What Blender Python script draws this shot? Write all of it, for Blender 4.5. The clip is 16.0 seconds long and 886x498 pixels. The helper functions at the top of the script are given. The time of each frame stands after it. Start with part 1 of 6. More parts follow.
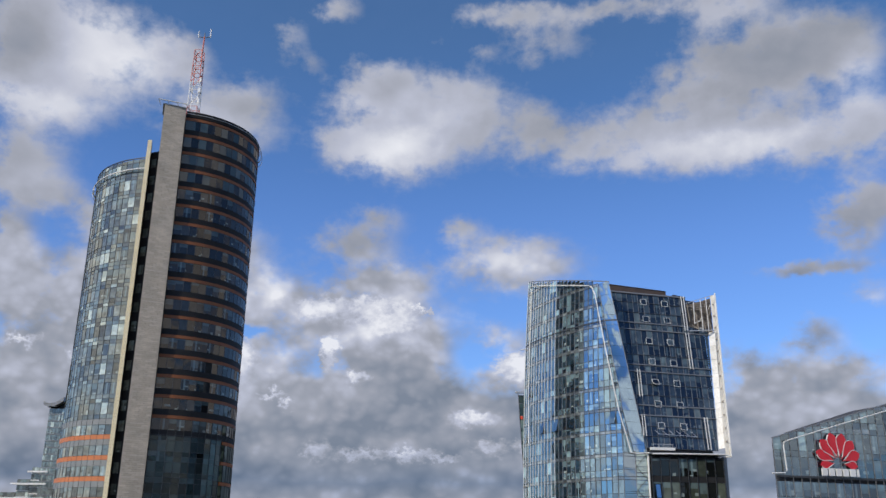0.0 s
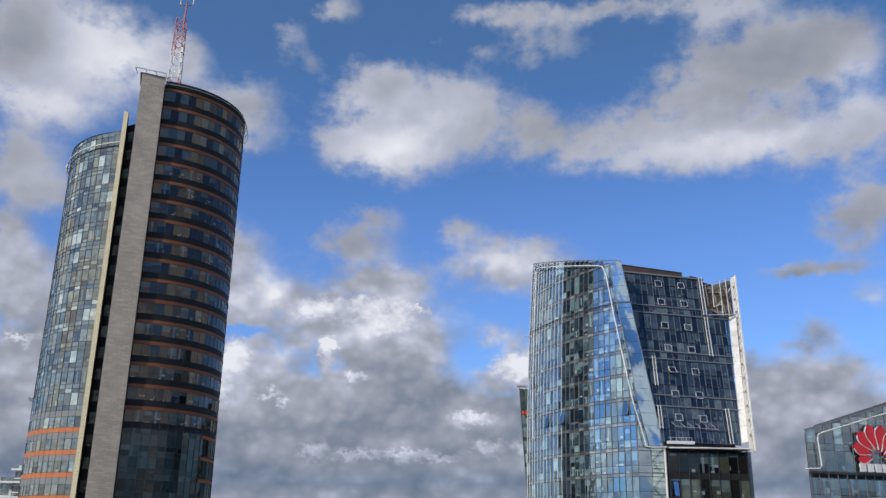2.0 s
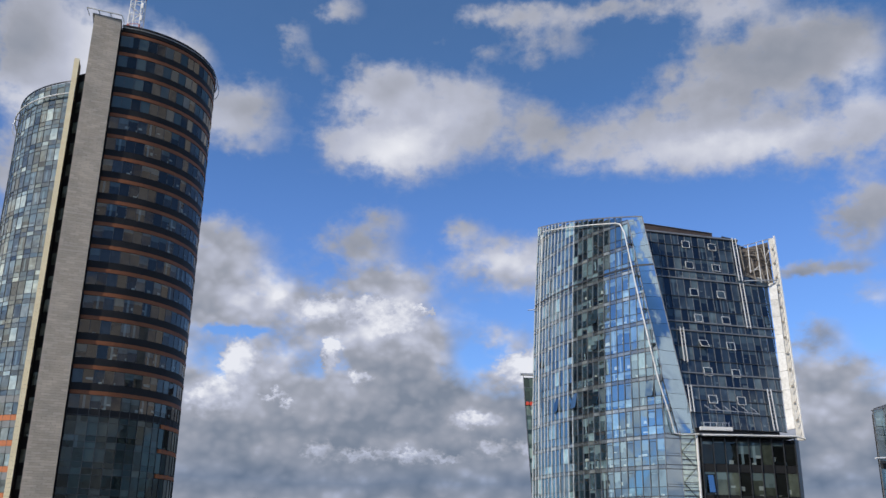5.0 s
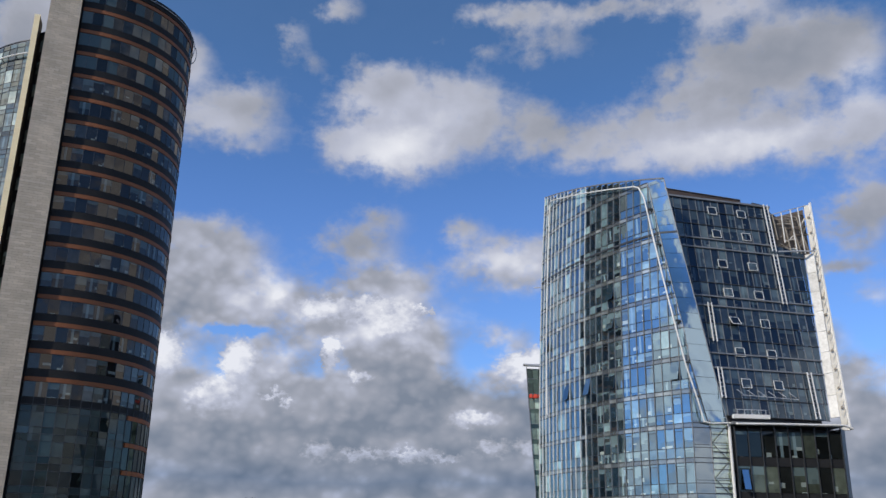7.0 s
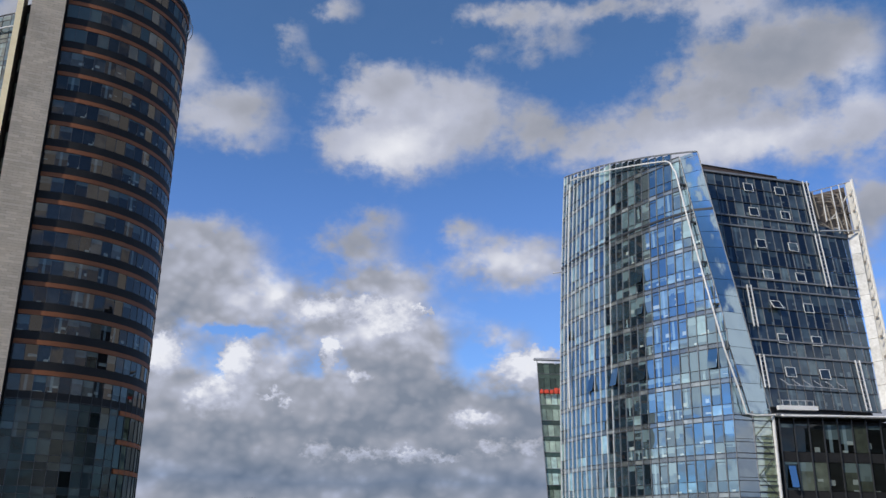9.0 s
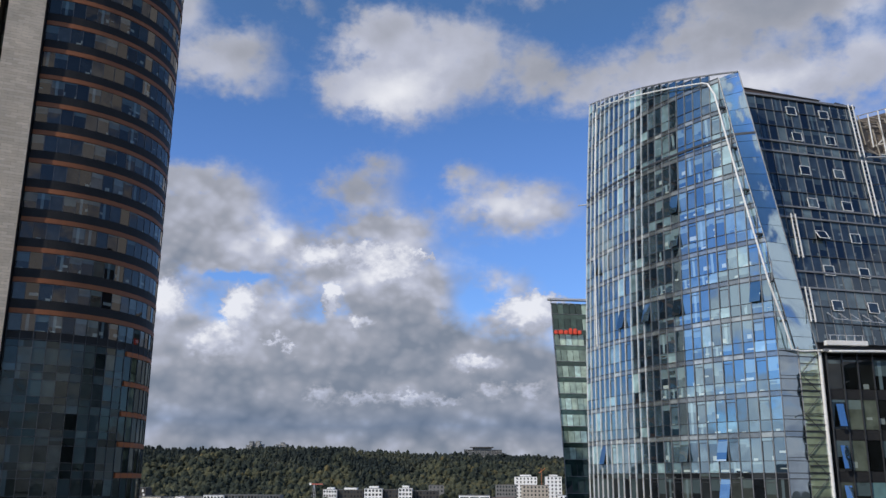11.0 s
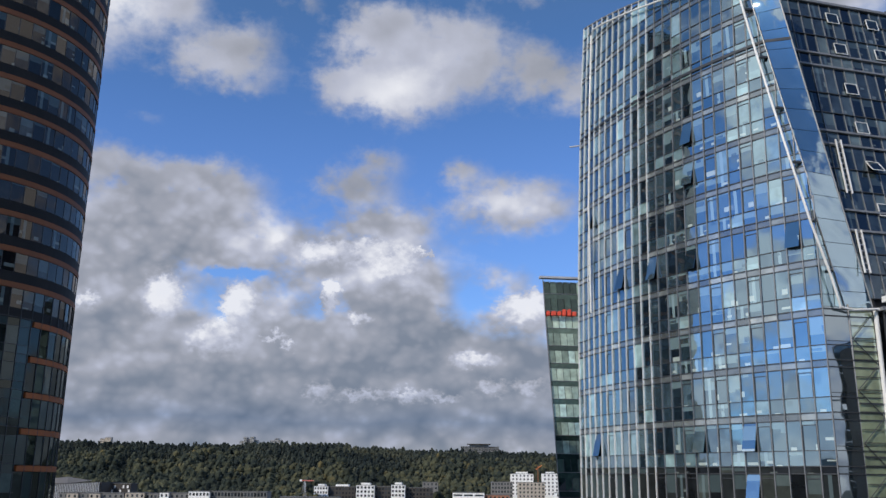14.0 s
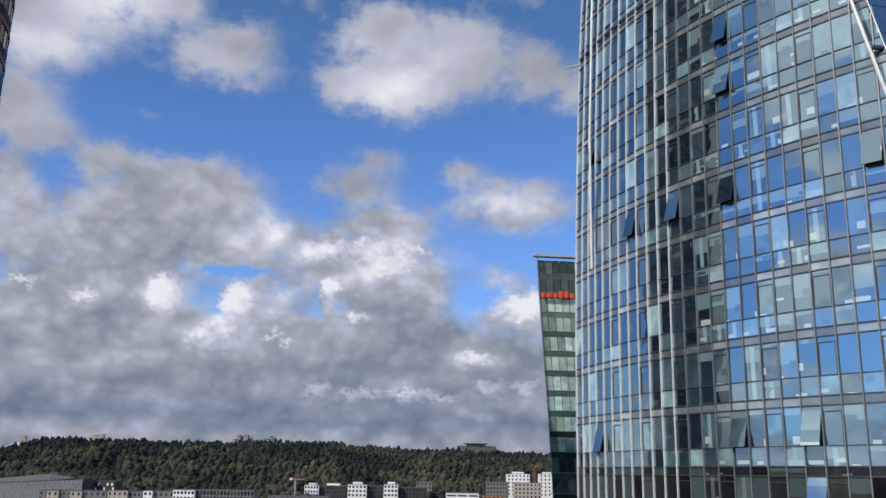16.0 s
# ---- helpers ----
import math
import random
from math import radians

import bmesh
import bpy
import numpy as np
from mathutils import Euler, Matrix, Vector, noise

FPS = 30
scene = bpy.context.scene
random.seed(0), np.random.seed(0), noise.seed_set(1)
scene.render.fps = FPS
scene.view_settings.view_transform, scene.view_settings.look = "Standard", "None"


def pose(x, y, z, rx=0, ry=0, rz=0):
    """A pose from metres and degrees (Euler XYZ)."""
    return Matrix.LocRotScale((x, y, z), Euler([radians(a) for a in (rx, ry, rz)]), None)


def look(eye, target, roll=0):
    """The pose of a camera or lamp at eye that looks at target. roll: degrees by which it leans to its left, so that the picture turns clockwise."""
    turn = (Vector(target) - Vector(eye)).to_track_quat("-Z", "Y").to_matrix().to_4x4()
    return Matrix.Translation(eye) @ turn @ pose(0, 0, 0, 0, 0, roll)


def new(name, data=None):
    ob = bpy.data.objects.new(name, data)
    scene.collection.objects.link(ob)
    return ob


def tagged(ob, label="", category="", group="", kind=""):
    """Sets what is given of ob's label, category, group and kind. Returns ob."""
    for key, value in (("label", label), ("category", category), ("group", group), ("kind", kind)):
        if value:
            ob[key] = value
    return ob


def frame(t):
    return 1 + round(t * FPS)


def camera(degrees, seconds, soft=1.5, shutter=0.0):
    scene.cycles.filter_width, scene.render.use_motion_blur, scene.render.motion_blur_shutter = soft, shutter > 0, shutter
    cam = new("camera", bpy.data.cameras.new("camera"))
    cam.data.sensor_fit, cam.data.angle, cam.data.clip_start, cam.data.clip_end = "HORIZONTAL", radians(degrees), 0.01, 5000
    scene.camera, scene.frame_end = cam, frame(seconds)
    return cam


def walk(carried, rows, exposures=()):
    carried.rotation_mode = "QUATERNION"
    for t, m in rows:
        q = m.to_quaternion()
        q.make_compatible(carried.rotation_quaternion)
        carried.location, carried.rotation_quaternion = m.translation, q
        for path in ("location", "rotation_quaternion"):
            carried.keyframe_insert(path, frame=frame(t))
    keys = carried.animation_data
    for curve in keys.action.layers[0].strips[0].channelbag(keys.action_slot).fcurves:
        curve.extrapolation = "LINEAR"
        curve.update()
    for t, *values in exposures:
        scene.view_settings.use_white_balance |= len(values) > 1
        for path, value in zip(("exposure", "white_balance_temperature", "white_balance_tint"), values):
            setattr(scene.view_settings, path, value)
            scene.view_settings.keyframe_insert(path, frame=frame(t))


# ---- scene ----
cam = camera(52.9, 16.0)
PATH = [
    (0, (2.147, -0.44, 45.702), (2.123, 1.46, 46.327), 0.8),
    (0.5, (1.955, 2.502, 45.747), (1.934, 4.401, 46.372), 0.8),
    (1, (1.864, 5.563, 45.816), (1.845, 7.463, 46.441), 0.9),
    (1.5, (1.949, 8.756, 45.899), (1.93, 10.655, 46.524), 0.8),
    (2, (2.169, 12.118, 45.996), (2.149, 14.017, 46.621), 0.9),
    (2.5, (2.482, 15.528, 46.093), (2.459, 17.427, 46.718), 0.9),
    (3, (2.782, 18.972, 46.199), (2.757, 20.871, 46.825), 0.9),
    (3.5, (3.069, 22.264, 46.259), (3.042, 24.163, 46.886), 0.9),
    (4, (3.34, 25.63, 46.318), (3.311, 27.529, 46.945), 0.9),
    (6.5, (3.948, 42.969, 46.996), (3.922, 44.869, 47.62), 0.8),
    (7, (3.972, 46.126, 47.074), (3.945, 48.026, 47.699), 0.8),
    (7.5, (3.896, 48.785, 47.17), (3.87, 50.685, 47.796), 0.8),
    (8, (3.54, 50.833, 47.252), (3.514, 52.732, 47.877), 0.8),
    (10.3, (0.12, 57.25, 47.58), (0.095, 59.15, 48.2), 0.4),
    (10.5, (-0.054, 57.78, 47.602), (-0.081, 59.714, 48.112), 0.4),
    (11, (-0.124, 59.535, 47.531), (-0.15, 61.47, 48.038), 0.4),
    (11.5, (0.161, 61.648, 47.422), (0.136, 63.582, 47.929), 0.5),
    (12, (0.657, 64.185, 47.337), (0.632, 66.12, 47.842), 0.4),
    (12.5, (1.21, 67.02, 47.348), (1.185, 68.956, 47.851), 0.4),
    (13, (1.782, 70.338, 47.35), (1.758, 72.274, 47.853), 0.5),
    (13.5, (2.456, 73.846, 47.393), (2.431, 75.782, 47.895), 0.6),
    (14, (3.129, 77.648, 47.415), (3.105, 79.584, 47.916), 0.6),
    (14.5, (3.893, 81.636, 47.435), (3.869, 83.572, 47.936), 0.7),
    (15, (4.566, 86.056, 47.52), (4.544, 87.993, 48.02), 0.8),
    (15.5, (5.197, 90.636, 47.534), (5.175, 92.573, 48.034), 0.9),
    (16, (5.706, 95.532, 47.569), (5.684, 97.468, 48.069), 1.0),
]
walk(cam, [(t, look(eye, target, roll)) for t, eye, target, roll in PATH])

SUN_TO = Vector((-0.731, -0.682, 0.80)).normalized()

# ---------------------------------------------------------------- world
world = bpy.data.worlds.new("sky")
scene.world = world
world.use_nodes = True
WN, WL = world.node_tree.nodes, world.node_tree.links
WN.clear()


def wnode(kind, **props):
    n = WN.new(kind)
    for key, value in props.items():
        if key == "op":
            n.operation = value
        elif key == "blend":
            n.blend_type = value
    return n


def wset(sock, value):
    if isinstance(value, bpy.types.NodeSocket):
        WL.new(value, sock)
    else:
        sock.default_value = value


def wmath(op, a, b=0.0, c=0.0, clamp=False):
    n = wnode("ShaderNodeMath", op=op)
    n.use_clamp = clamp
    for i, v in enumerate((a, b, c)):
        wset(n.inputs[i], v)
    return n.outputs[0]


def wvec(op, a, b=(0, 0, 0), c=(0, 0, 0)):
    n = wnode("ShaderNodeVectorMath", op=op)
    for i, v in enumerate((a, b, c)):
        wset(n.inputs[i], v)
    return n.outputs[1] if op in ("LENGTH", "DISTANCE", "DOT_PRODUCT") else n.outputs[0]


def wnoise(vec, scale, detail=4.0, rough=0.55):
    n = wnode("ShaderNodeTexNoise")
    wset(n.inputs["Vector"], vec)
    n.inputs["Scale"].default_value = scale
    n.inputs["Detail"].default_value = detail
    n.inputs["Roughness"].default_value = rough
    return n.outputs[0], n.outputs[1]


def wmix(fac, a, b, blend="MIX"):
    n = WN.new("ShaderNodeMix")
    n.data_type, n.blend_type = "RGBA", blend
    wset(n.inputs[0], fac)
    wset(n.inputs[6], a)
    wset(n.inputs[7], b)
    return n.outputs[2]


def wrange(v, lo, hi, a=0.0, b=1.0):
    n = WN.new("ShaderNodeMapRange")
    n.interpolation_type = "SMOOTHSTEP"
    for i, x in enumerate((v, lo, hi, a, b)):
        wset(n.inputs[i], x)
    return n.outputs[0]


tc = WN.new("ShaderNodeTexCoord").outputs["Generated"]
sep = WN.new("ShaderNodeSeparateXYZ")
WL.new(tc, sep.inputs[0])
azim = wmath("MULTIPLY", wmath("ARCTAN2", sep.outputs[0], sep.outputs[1]), 57.2958)
elev = wmath("MULTIPLY", wmath("ARCSINE", sep.outputs[2]), 57.2958)
comb = WN.new("ShaderNodeCombineXYZ")
WL.new(azim, comb.inputs[0])
WL.new(elev, comb.inputs[1])
flat_dir = comb.outputs[0]
stretched = wvec("MULTIPLY", flat_dir, (1.0, 1.3, 1.0))
big_f, big_c = wnoise(stretched, 0.16, 5.0, 0.55)
mid_f, mid_c = wnoise(stretched, 0.42, 5.0, 0.55)
fine_f, fine_c = wnoise(stretched, 1.3, 5.0, 0.6)
# soft edges drift a good way, firm heads only a little
drift = wvec("MULTIPLY_ADD", mid_c, (1.8, 1.4, 0), wvec("MULTIPLY_ADD", fine_c, (0.8, 0.7, 0), (-1.3, -1.05, 0)))
warped = wvec("ADD", flat_dir, drift)
tiny_f, tiny_c = wnoise(stretched, 3.2, 3.0, 0.55)
ragged = wvec("MULTIPLY_ADD", tiny_c, (0.9, 0.8, 0), (-0.45, -0.4, 0))
firm = wvec("ADD", wvec("ADD", flat_dir, ragged), wvec("MULTIPLY_ADD", fine_c, (1.9, 1.6, 0), wvec("MULTIPLY_ADD", mid_c, (0.5, 0.4, 0), (-1.2, -1.0, 0))))

# the clouds: azimuth and elevation of the middle, half width and half height in degrees, thickness
HIGH_CLOUDS = [
    (-24.4, 28.3, 4.5, 2.9, 1.1), (-28.9, 28.3, 2.7, 2.6, 1.0), (-27.6, 24.7, 3.5, 1.4, 0.9), (-19.0, 28.6, 1.8, 1.5, 0.8), (-14.6, 26.8, 2.7, 1.6, 0.75),
    (-14.0, 24.9, 2.3, 1.0, 0.35), (-28.2, 20.9, 1.9, 1.9, 0.6), (-27.8, 16.3, 1.5, 1.5, 0.6), (-4.3, 26.3, 4.2, 2.8, 1.0), (-4.6, 24.5, 4.3, 1.6, 1.0),
    (-5.2, 28.6, 3.0, 1.4, 0.7), (1.1, 27.1, 3.4, 2.2, 0.85), (6.1, 25.6, 3.9, 2.0, 0.6), (11.9, 24.8, 5.3, 1.6, 0.75), (19.6, 24.0, 7.4, 1.7, 1.0),
    (26.4, 23.4, 3.5, 1.9, 0.8), (21.3, 28.9, 5.3, 2.4, 1.0), (17.4, 27.1, 4.4, 1.9, 0.7), (26.1, 28.4, 3.0, 1.9, 0.8),
]
THIN_CLOUDS = [
    (3.8, 33.0, 4.2, 0.9, 0.75), (6.7, 31.0, 3.3, 1.2, 0.6), (12.4, 32.8, 7.5, 0.7, 0.7), (19.4, 32.0, 3.3, 1.0, 0.7), (-8.5, 33.2, 1.7, 1.1, 0.8),
    (-11.8, 30.7, 1.4, 1.4, 0.6), (-10.1, 29.7, 1.0, 0.7, 0.3), (-1.6, 31.5, 1.2, 0.4, 0.3), (2.2, 30.6, 1.3, 0.6, 0.3), (25.4, 18.4, 2.0, 1.8, 1.0),
    (27.0, 19.8, 1.5, 1.0, 0.7), (22.8, 16.0, 3.5, 0.4, 0.8), (25.9, 14.2, 1.4, 0.9, 0.6), (21.1, 11.8, 1.0, 0.7, 0.35), (22.8, 11.8, 1.6, 1.2, 0.7),
    (24.6, 9.7, 3.9, 1.1, 0.7), (18.6, 9.7, 2.3, 1.7, 0.8), (21.3, 7.9, 4.1, 1.8, 0.9), (23.5, 5.9, 3.9, 1.9, 0.8),
]
MIDDLE_CLOUDS = [
    (-17.2, 25.1, 2.7, 1.3, 0.75), (-14.1, 23.8, 1.7, 0.6, 0.35), (-27.1, 19.7, 2.6, 1.2, 0.85), (-27.2, 21.8, 2.8, 1.6, 0.45), (-23.2, 18.8, 2.0, 1.1, 0.75),
    (-20.8, 18.3, 2.0, 0.9, 0.7), (-20.3, 21.6, 1.4, 0.6, 0.3), (-20.2, 16.5, 3.4, 1.5, 0.95), (-15.7, 18.2, 3.0, 1.3, 0.9), (-6.6, 18.3, 2.8, 1.4, 0.9),
    (-4.8, 20.1, 1.7, 0.9, 0.6), (0.6, 19.4, 1.5, 0.9, 0.7), (4.3, 17.3, 4.1, 1.7, 1.15), (-4.2, 15.9, 3.0, 1.1, 0.9), (-28.0, 17.4, 1.2, 0.8, 0.5),
]
LOW_CLOUDS = [
    (-26.2, 14.1, 4.6, 2.0, 1.0), (-21.2, 12.9, 4.3, 2.4, 1.0), (-16.8, 15.4, 3.8, 2.1, 0.9), (-13.4, 14.3, 3.4, 2.3, 0.95), (-7.5, 13.6, 3.3, 1.8, 1.0),
    (-3.8, 13.0, 3.7, 2.4, 1.0), (-2.2, 9.8, 4.0, 2.5, 0.9), (-5.8, 8.6, 4.3, 2.1, 0.9), (3.3, 12.4, 2.0, 1.2, 0.7), (4.8, 10.2, 2.7, 1.4, 0.9),
    (-25.6, 9.5, 4.2, 2.3, 1.0), (-21.1, 9.2, 4.5, 2.4, 1.0), (-16.6, 7.4, 4.0, 2.4, 1.0), (-11.6, 9.8, 2.5, 2.1, 0.8), (-11.8, 7.0, 3.8, 2.1, 0.9),
    (2.2, 7.3, 5.4, 1.8, 0.9), (-13.9, 12.4, 1.9, 0.3, -1.1), (-24.3, 10.5, 0.9, 0.3, -0.7), (1.5, 11.1, 1.7, 1.3, -0.6),
]
# where the light falls on them more or less than on the rest
LIT_HIGH = [
    (-24.1, 28.2, 4.5, 2.6, 0.48), (-4.6, 24.4, 3.6, 1.4, 0.5), (-6.7, 27.4, 2.4, 1.4, 0.12), (7.3, 26.8, 2.8, 2.1, -0.06), (-1.9, 27.3, 4.4, 2.1, 0.2),
    (18.5, 23.8, 7.4, 1.2, 0.38), (27.3, 26.5, 1.8, 1.9, 0.34), (19.4, 32.0, 3.0, 1.0, 0.15), (-27.6, 24.5, 3.2, 1.1, 0.36), (21.6, 28.7, 4.2, 1.8, -0.18),
    (-28.9, 28.0, 2.2, 2.2, -0.25), (26.7, 29.9, 2.0, 0.9, -0.15), (6.9, 25.4, 2.4, 1.4, -0.06), (25.3, 18.2, 1.9, 1.6, -0.08),
]
LIT_LOW = [
    (-26.2, 14.6, 4.3, 1.3, 0.14), (-12.1, 15.3, 1.6, 1.8, 0.36), (-13.7, 14.3, 2.1, 1.2, 0.2), (-4.1, 13.2, 3.3, 1.6, 0.3), (-1.4, 9.6, 2.9, 1.6, -0.22),
    (-4.0, 8.6, 4.4, 0.9, -0.14), (3.9, 17.2, 3.4, 1.2, 0.26), (-6.6, 18.3, 2.6, 1.3, -0.12), (-18.9, 16.6, 2.4, 1.0, -0.1), (4.8, 10.6, 2.0, 0.9, 0.36),
    (3.3, 12.6, 1.5, 0.9, 0.22), (-16.8, 25.2, 2.2, 1.0, 0.14), (-19.8, 12.4, 4.3, 1.2, -0.14), (-13.1, 6.2, 4.1, 1.0, -0.12), (-23.5, 8.0, 4.3, 1.0, -0.08),
    (-17.6, 18.2, 3.1, 1.4, 0.08), (-25.7, 10.8, 1.8, 0.5, 0.14), (1.1, 7.3, 1.6, 0.5, 0.12), (-18.4, 10.2, 1.7, 1.9, 0.2), (-14.2, 9.5, 2.1, 1.9, 0.24),
]

# small sunlit heads with firm edges
HEADS = [
    (-18.4, 10.6, 1.1, 1.5), (-18.5, 11.8, 0.4, 0.4), (-13.7, 10.5, 1.1, 1.3), (-15.0, 8.1, 1.5, 1.3), (-11.5, 8.5, 0.8, 0.3),
    (-10.6, 8.0, 0.5, 0.3), (-8.3, 14.0, 1.8, 0.9), (-5.7, 14.1, 1.6, 0.9), (-2.2, 14.3, 0.7, 0.3), (-8.1, 11.2, 0.5, 1.2),
    (-7.9, 11.6, 0.6, 0.4), (-6.1, 9.9, 0.7, 0.5), (5.0, 10.6, 2.0, 1.1), (-8.3, 5.2, 1.1, 0.6), (-5.7, 5.0, 1.8, 0.4),
    (-2.8, 5.1, 2.2, 0.4), (-0.6, 4.9, 1.2, 0.3), (-3.8, 13.4, 1.6, 1.1), (1.5, 7.3, 1.5, 0.6), (2.6, 5.6, 1.2, 0.5),
    (4.8, 5.6, 1.1, 0.5), (-22.9, 10.3, 0.8, 0.4), (-26.2, 10.8, 0.8, 0.3),
]


def lobes(rows, place):
    """Soft round lobes added up."""
    total = None
    for a, e, w, h, amount in rows:
        off = wvec("MULTIPLY_ADD", place, (1 / w, 1 / h, 0), (-a / w, -e / h, 0))
        puff = wmath("POWER", 0.3679, wvec("DOT_PRODUCT", off, off))
        total = wmath("MULTIPLY", puff, amount) if total is None else wmath("MULTIPLY_ADD", puff, amount, total)
    return total


# the sky beyond: broken cumulus all round
around_f, around_c = wnoise(wvec("MULTIPLY", tc, (1.0, 1.0, 2.0)), 2.2, 7.0, 0.60)
side = wmath("MAXIMUM", wrange(wmath("ABSOLUTE", azim), 30.0, 38.0), wrange(elev, 34.0, 40.0))
around = wmath("MULTIPLY", wrange(wmath("SUBTRACT", around_f, wrange(elev, 26.0, 44.0, 0.0, 0.10)), 0.42, 0.65), side)
# a closed bank low over the horizon
bank = wrange(wmath("ADD", wmath("MULTIPLY_ADD", mid_f, 3.5, elev), wmath("MULTIPLY", side, 5.0)), 11.0, 7.5)
soft_sum = wmath("ADD", wmath("ADD", lobes(HIGH_CLOUDS, warped), lobes(THIN_CLOUDS, warped)), wmath("ADD", lobes(MIDDLE_CLOUDS, warped), lobes(LOW_CLOUDS, warped)))
frayed = wmath("MULTIPLY", soft_sum, wmath("MULTIPLY_ADD", mid_f, 2.2, -0.1))
dens = wmath("ADD", wmath("ADD", frayed, wmath("MULTIPLY_ADD", fine_f, 0.42, -0.21)), wmath("MULTIPLY_ADD", bank, 1.3, wmath("MULTIPLY", around, 1.3)))
alpha_soft = wrange(dens, 0.12, 0.95, 0.0, 0.97)
head_sum, head_top = None, None
for a, e, w, h in HEADS:
    off = wvec("MULTIPLY_ADD", firm, (1 / w, 1 / h, 0), (-a / w, -e / h, 0))
    up = wvec("DOT_PRODUCT", off, (-0.25, 1.0, 0))
    bulge = wmath("SUBTRACT", 1.45, wvec("LENGTH", off), clamp=True)
    shine = wmath("MULTIPLY", bulge, wmath("MULTIPLY_ADD", up, 0.45, 0.75, clamp=True))
    head_sum = bulge if head_sum is None else wmath("MAXIMUM", head_sum, bulge)
    head_top = shine if head_top is None else wmath("MAXIMUM", head_top, shine)
alpha = wmath("MAXIMUM", wmath("MAXIMUM", alpha_soft, wrange(elev, 21.0, 34.0, 0.0, 0.05)), wrange(head_sum, 0.0, 0.5, 0.0, 0.95))


def relief(scale, reach, seed, detail):
    """Swellings lit from above: the height of the cloud here, less its height a little way towards the light."""
    at = wvec("ADD", stretched, wvec("MULTIPLY_ADD", fine_c, (0.5, 0.5, 0), (seed, 0.0, 0.0)))
    here, _ = wnoise(at, scale, detail, 0.5)
    there, _ = wnoise(wvec("ADD", at, (-0.35 * reach, reach, 0.0)), scale, detail, 0.5)
    return wmath("SUBTRACT", here, there)


def cells(scale, seed):
    """Round swellings, bright in the middle and dark in the folds."""
    n = WN.new("ShaderNodeTexVoronoi")
    n.feature = "SMOOTH_F1"
    n.inputs["Scale"].default_value = scale
    n.inputs["Smoothness"].default_value = 0.45
    wset(n.inputs["Vector"], wvec("ADD", stretched, wvec("MULTIPLY_ADD", mid_c, (1.0, 1.0, 0), (seed, 0.0, 0.0))))
    return wmath("SUBTRACT", 0.46, n.outputs["Distance"])


lowness = wrange(elev, 22.0, 14.0)
swell = wmath("MULTIPLY_ADD", relief(0.24, 1.3, 3.0, 2.0), 0.8, wmath("MULTIPLY", relief(0.55, 0.7, 11.0, 1.0), 0.22))
swell = wmath("MULTIPLY", swell, wmath("MULTIPLY_ADD", lowness, 0.6, 0.4))
folds = wmath("MULTIPLY", wmath("ADD", wmath("MULTIPLY", cells(1.5, 7.0), 0.5), wmath("MULTIPLY_ADD", cells(0.75, 4.0), 0.6, cells(0.4, 0.0))), wmath("MULTIPLY", lowness, 0.42))
lit = wmath("ADD", lobes(LIT_HIGH, warped), lobes(LIT_LOW, warped))
lit_head = wmath("MULTIPLY", wrange(head_top, 0.0, 1.15, 0.0, 0.50), wmath("MULTIPLY_ADD", fine_f, 1.0, 0.5))
thick = wrange(dens, 0.3, 1.7, 0.04, -0.06)
lit_far = wmath("MULTIPLY", wmath("MULTIPLY", around, wmath("SUBTRACT", around_f, 0.22)), 1.9)
light_k = wmath("ADD", wmath("ADD", wmath("ADD", lit, lit_head), wmath("ADD", thick, lit_far)), wmath("ADD", wmath("ADD", swell, folds), 0.47))
light_k = wmath("SUBTRACT", light_k, wmath("MULTIPLY", bank, 0.10))
cloud_ramp = WN.new("ShaderNodeValToRGB")
WL.new(light_k, cloud_ramp.inputs[0])
cr = cloud_ramp.color_ramp
cr.elements[0].position, cr.elements[0].color = 0.05, (0.205, 0.238, 0.30, 1)
cr.elements[1].position, cr.elements[1].color = 1.0, (0.83, 0.84, 0.89, 1)
for at_k, tone in ((0.38, (0.345, 0.362, 0.42, 1)), (0.66, (0.50, 0.525, 0.63, 1))):
    mid_el = cr.elements.new(at_k)
    mid_el.color = tone
low_ramp = WN.new("ShaderNodeValToRGB")
WL.new(wmath("DIVIDE", wmath("MULTIPLY_ADD", big_f, 1.6, wmath("SUBTRACT", elev, 0.8)), 12.0), low_ramp.inputs[0])
lr = low_ramp.color_ramp
lr.elements[0].position, lr.elements[0].color = 0.10, (1.0, 1.0, 1.0, 1)
lr.elements[1].position, lr.elements[1].color = 0.75, (1.0, 1.0, 1.0, 1)
for at_k, tone in ((0.20, (0.90, 0.91, 0.95, 1)), (0.29, (0.60, 0.69, 0.82, 1)), (0.38, (0.84, 0.87, 0.92, 1)), (0.50, (0.98, 0.98, 0.99, 1))):
    mid_el = lr.elements.new(at_k)
    mid_el.color = tone
low_tint = wmix(1.0, cloud_ramp.outputs[0], low_ramp.outputs[0], "MULTIPLY")

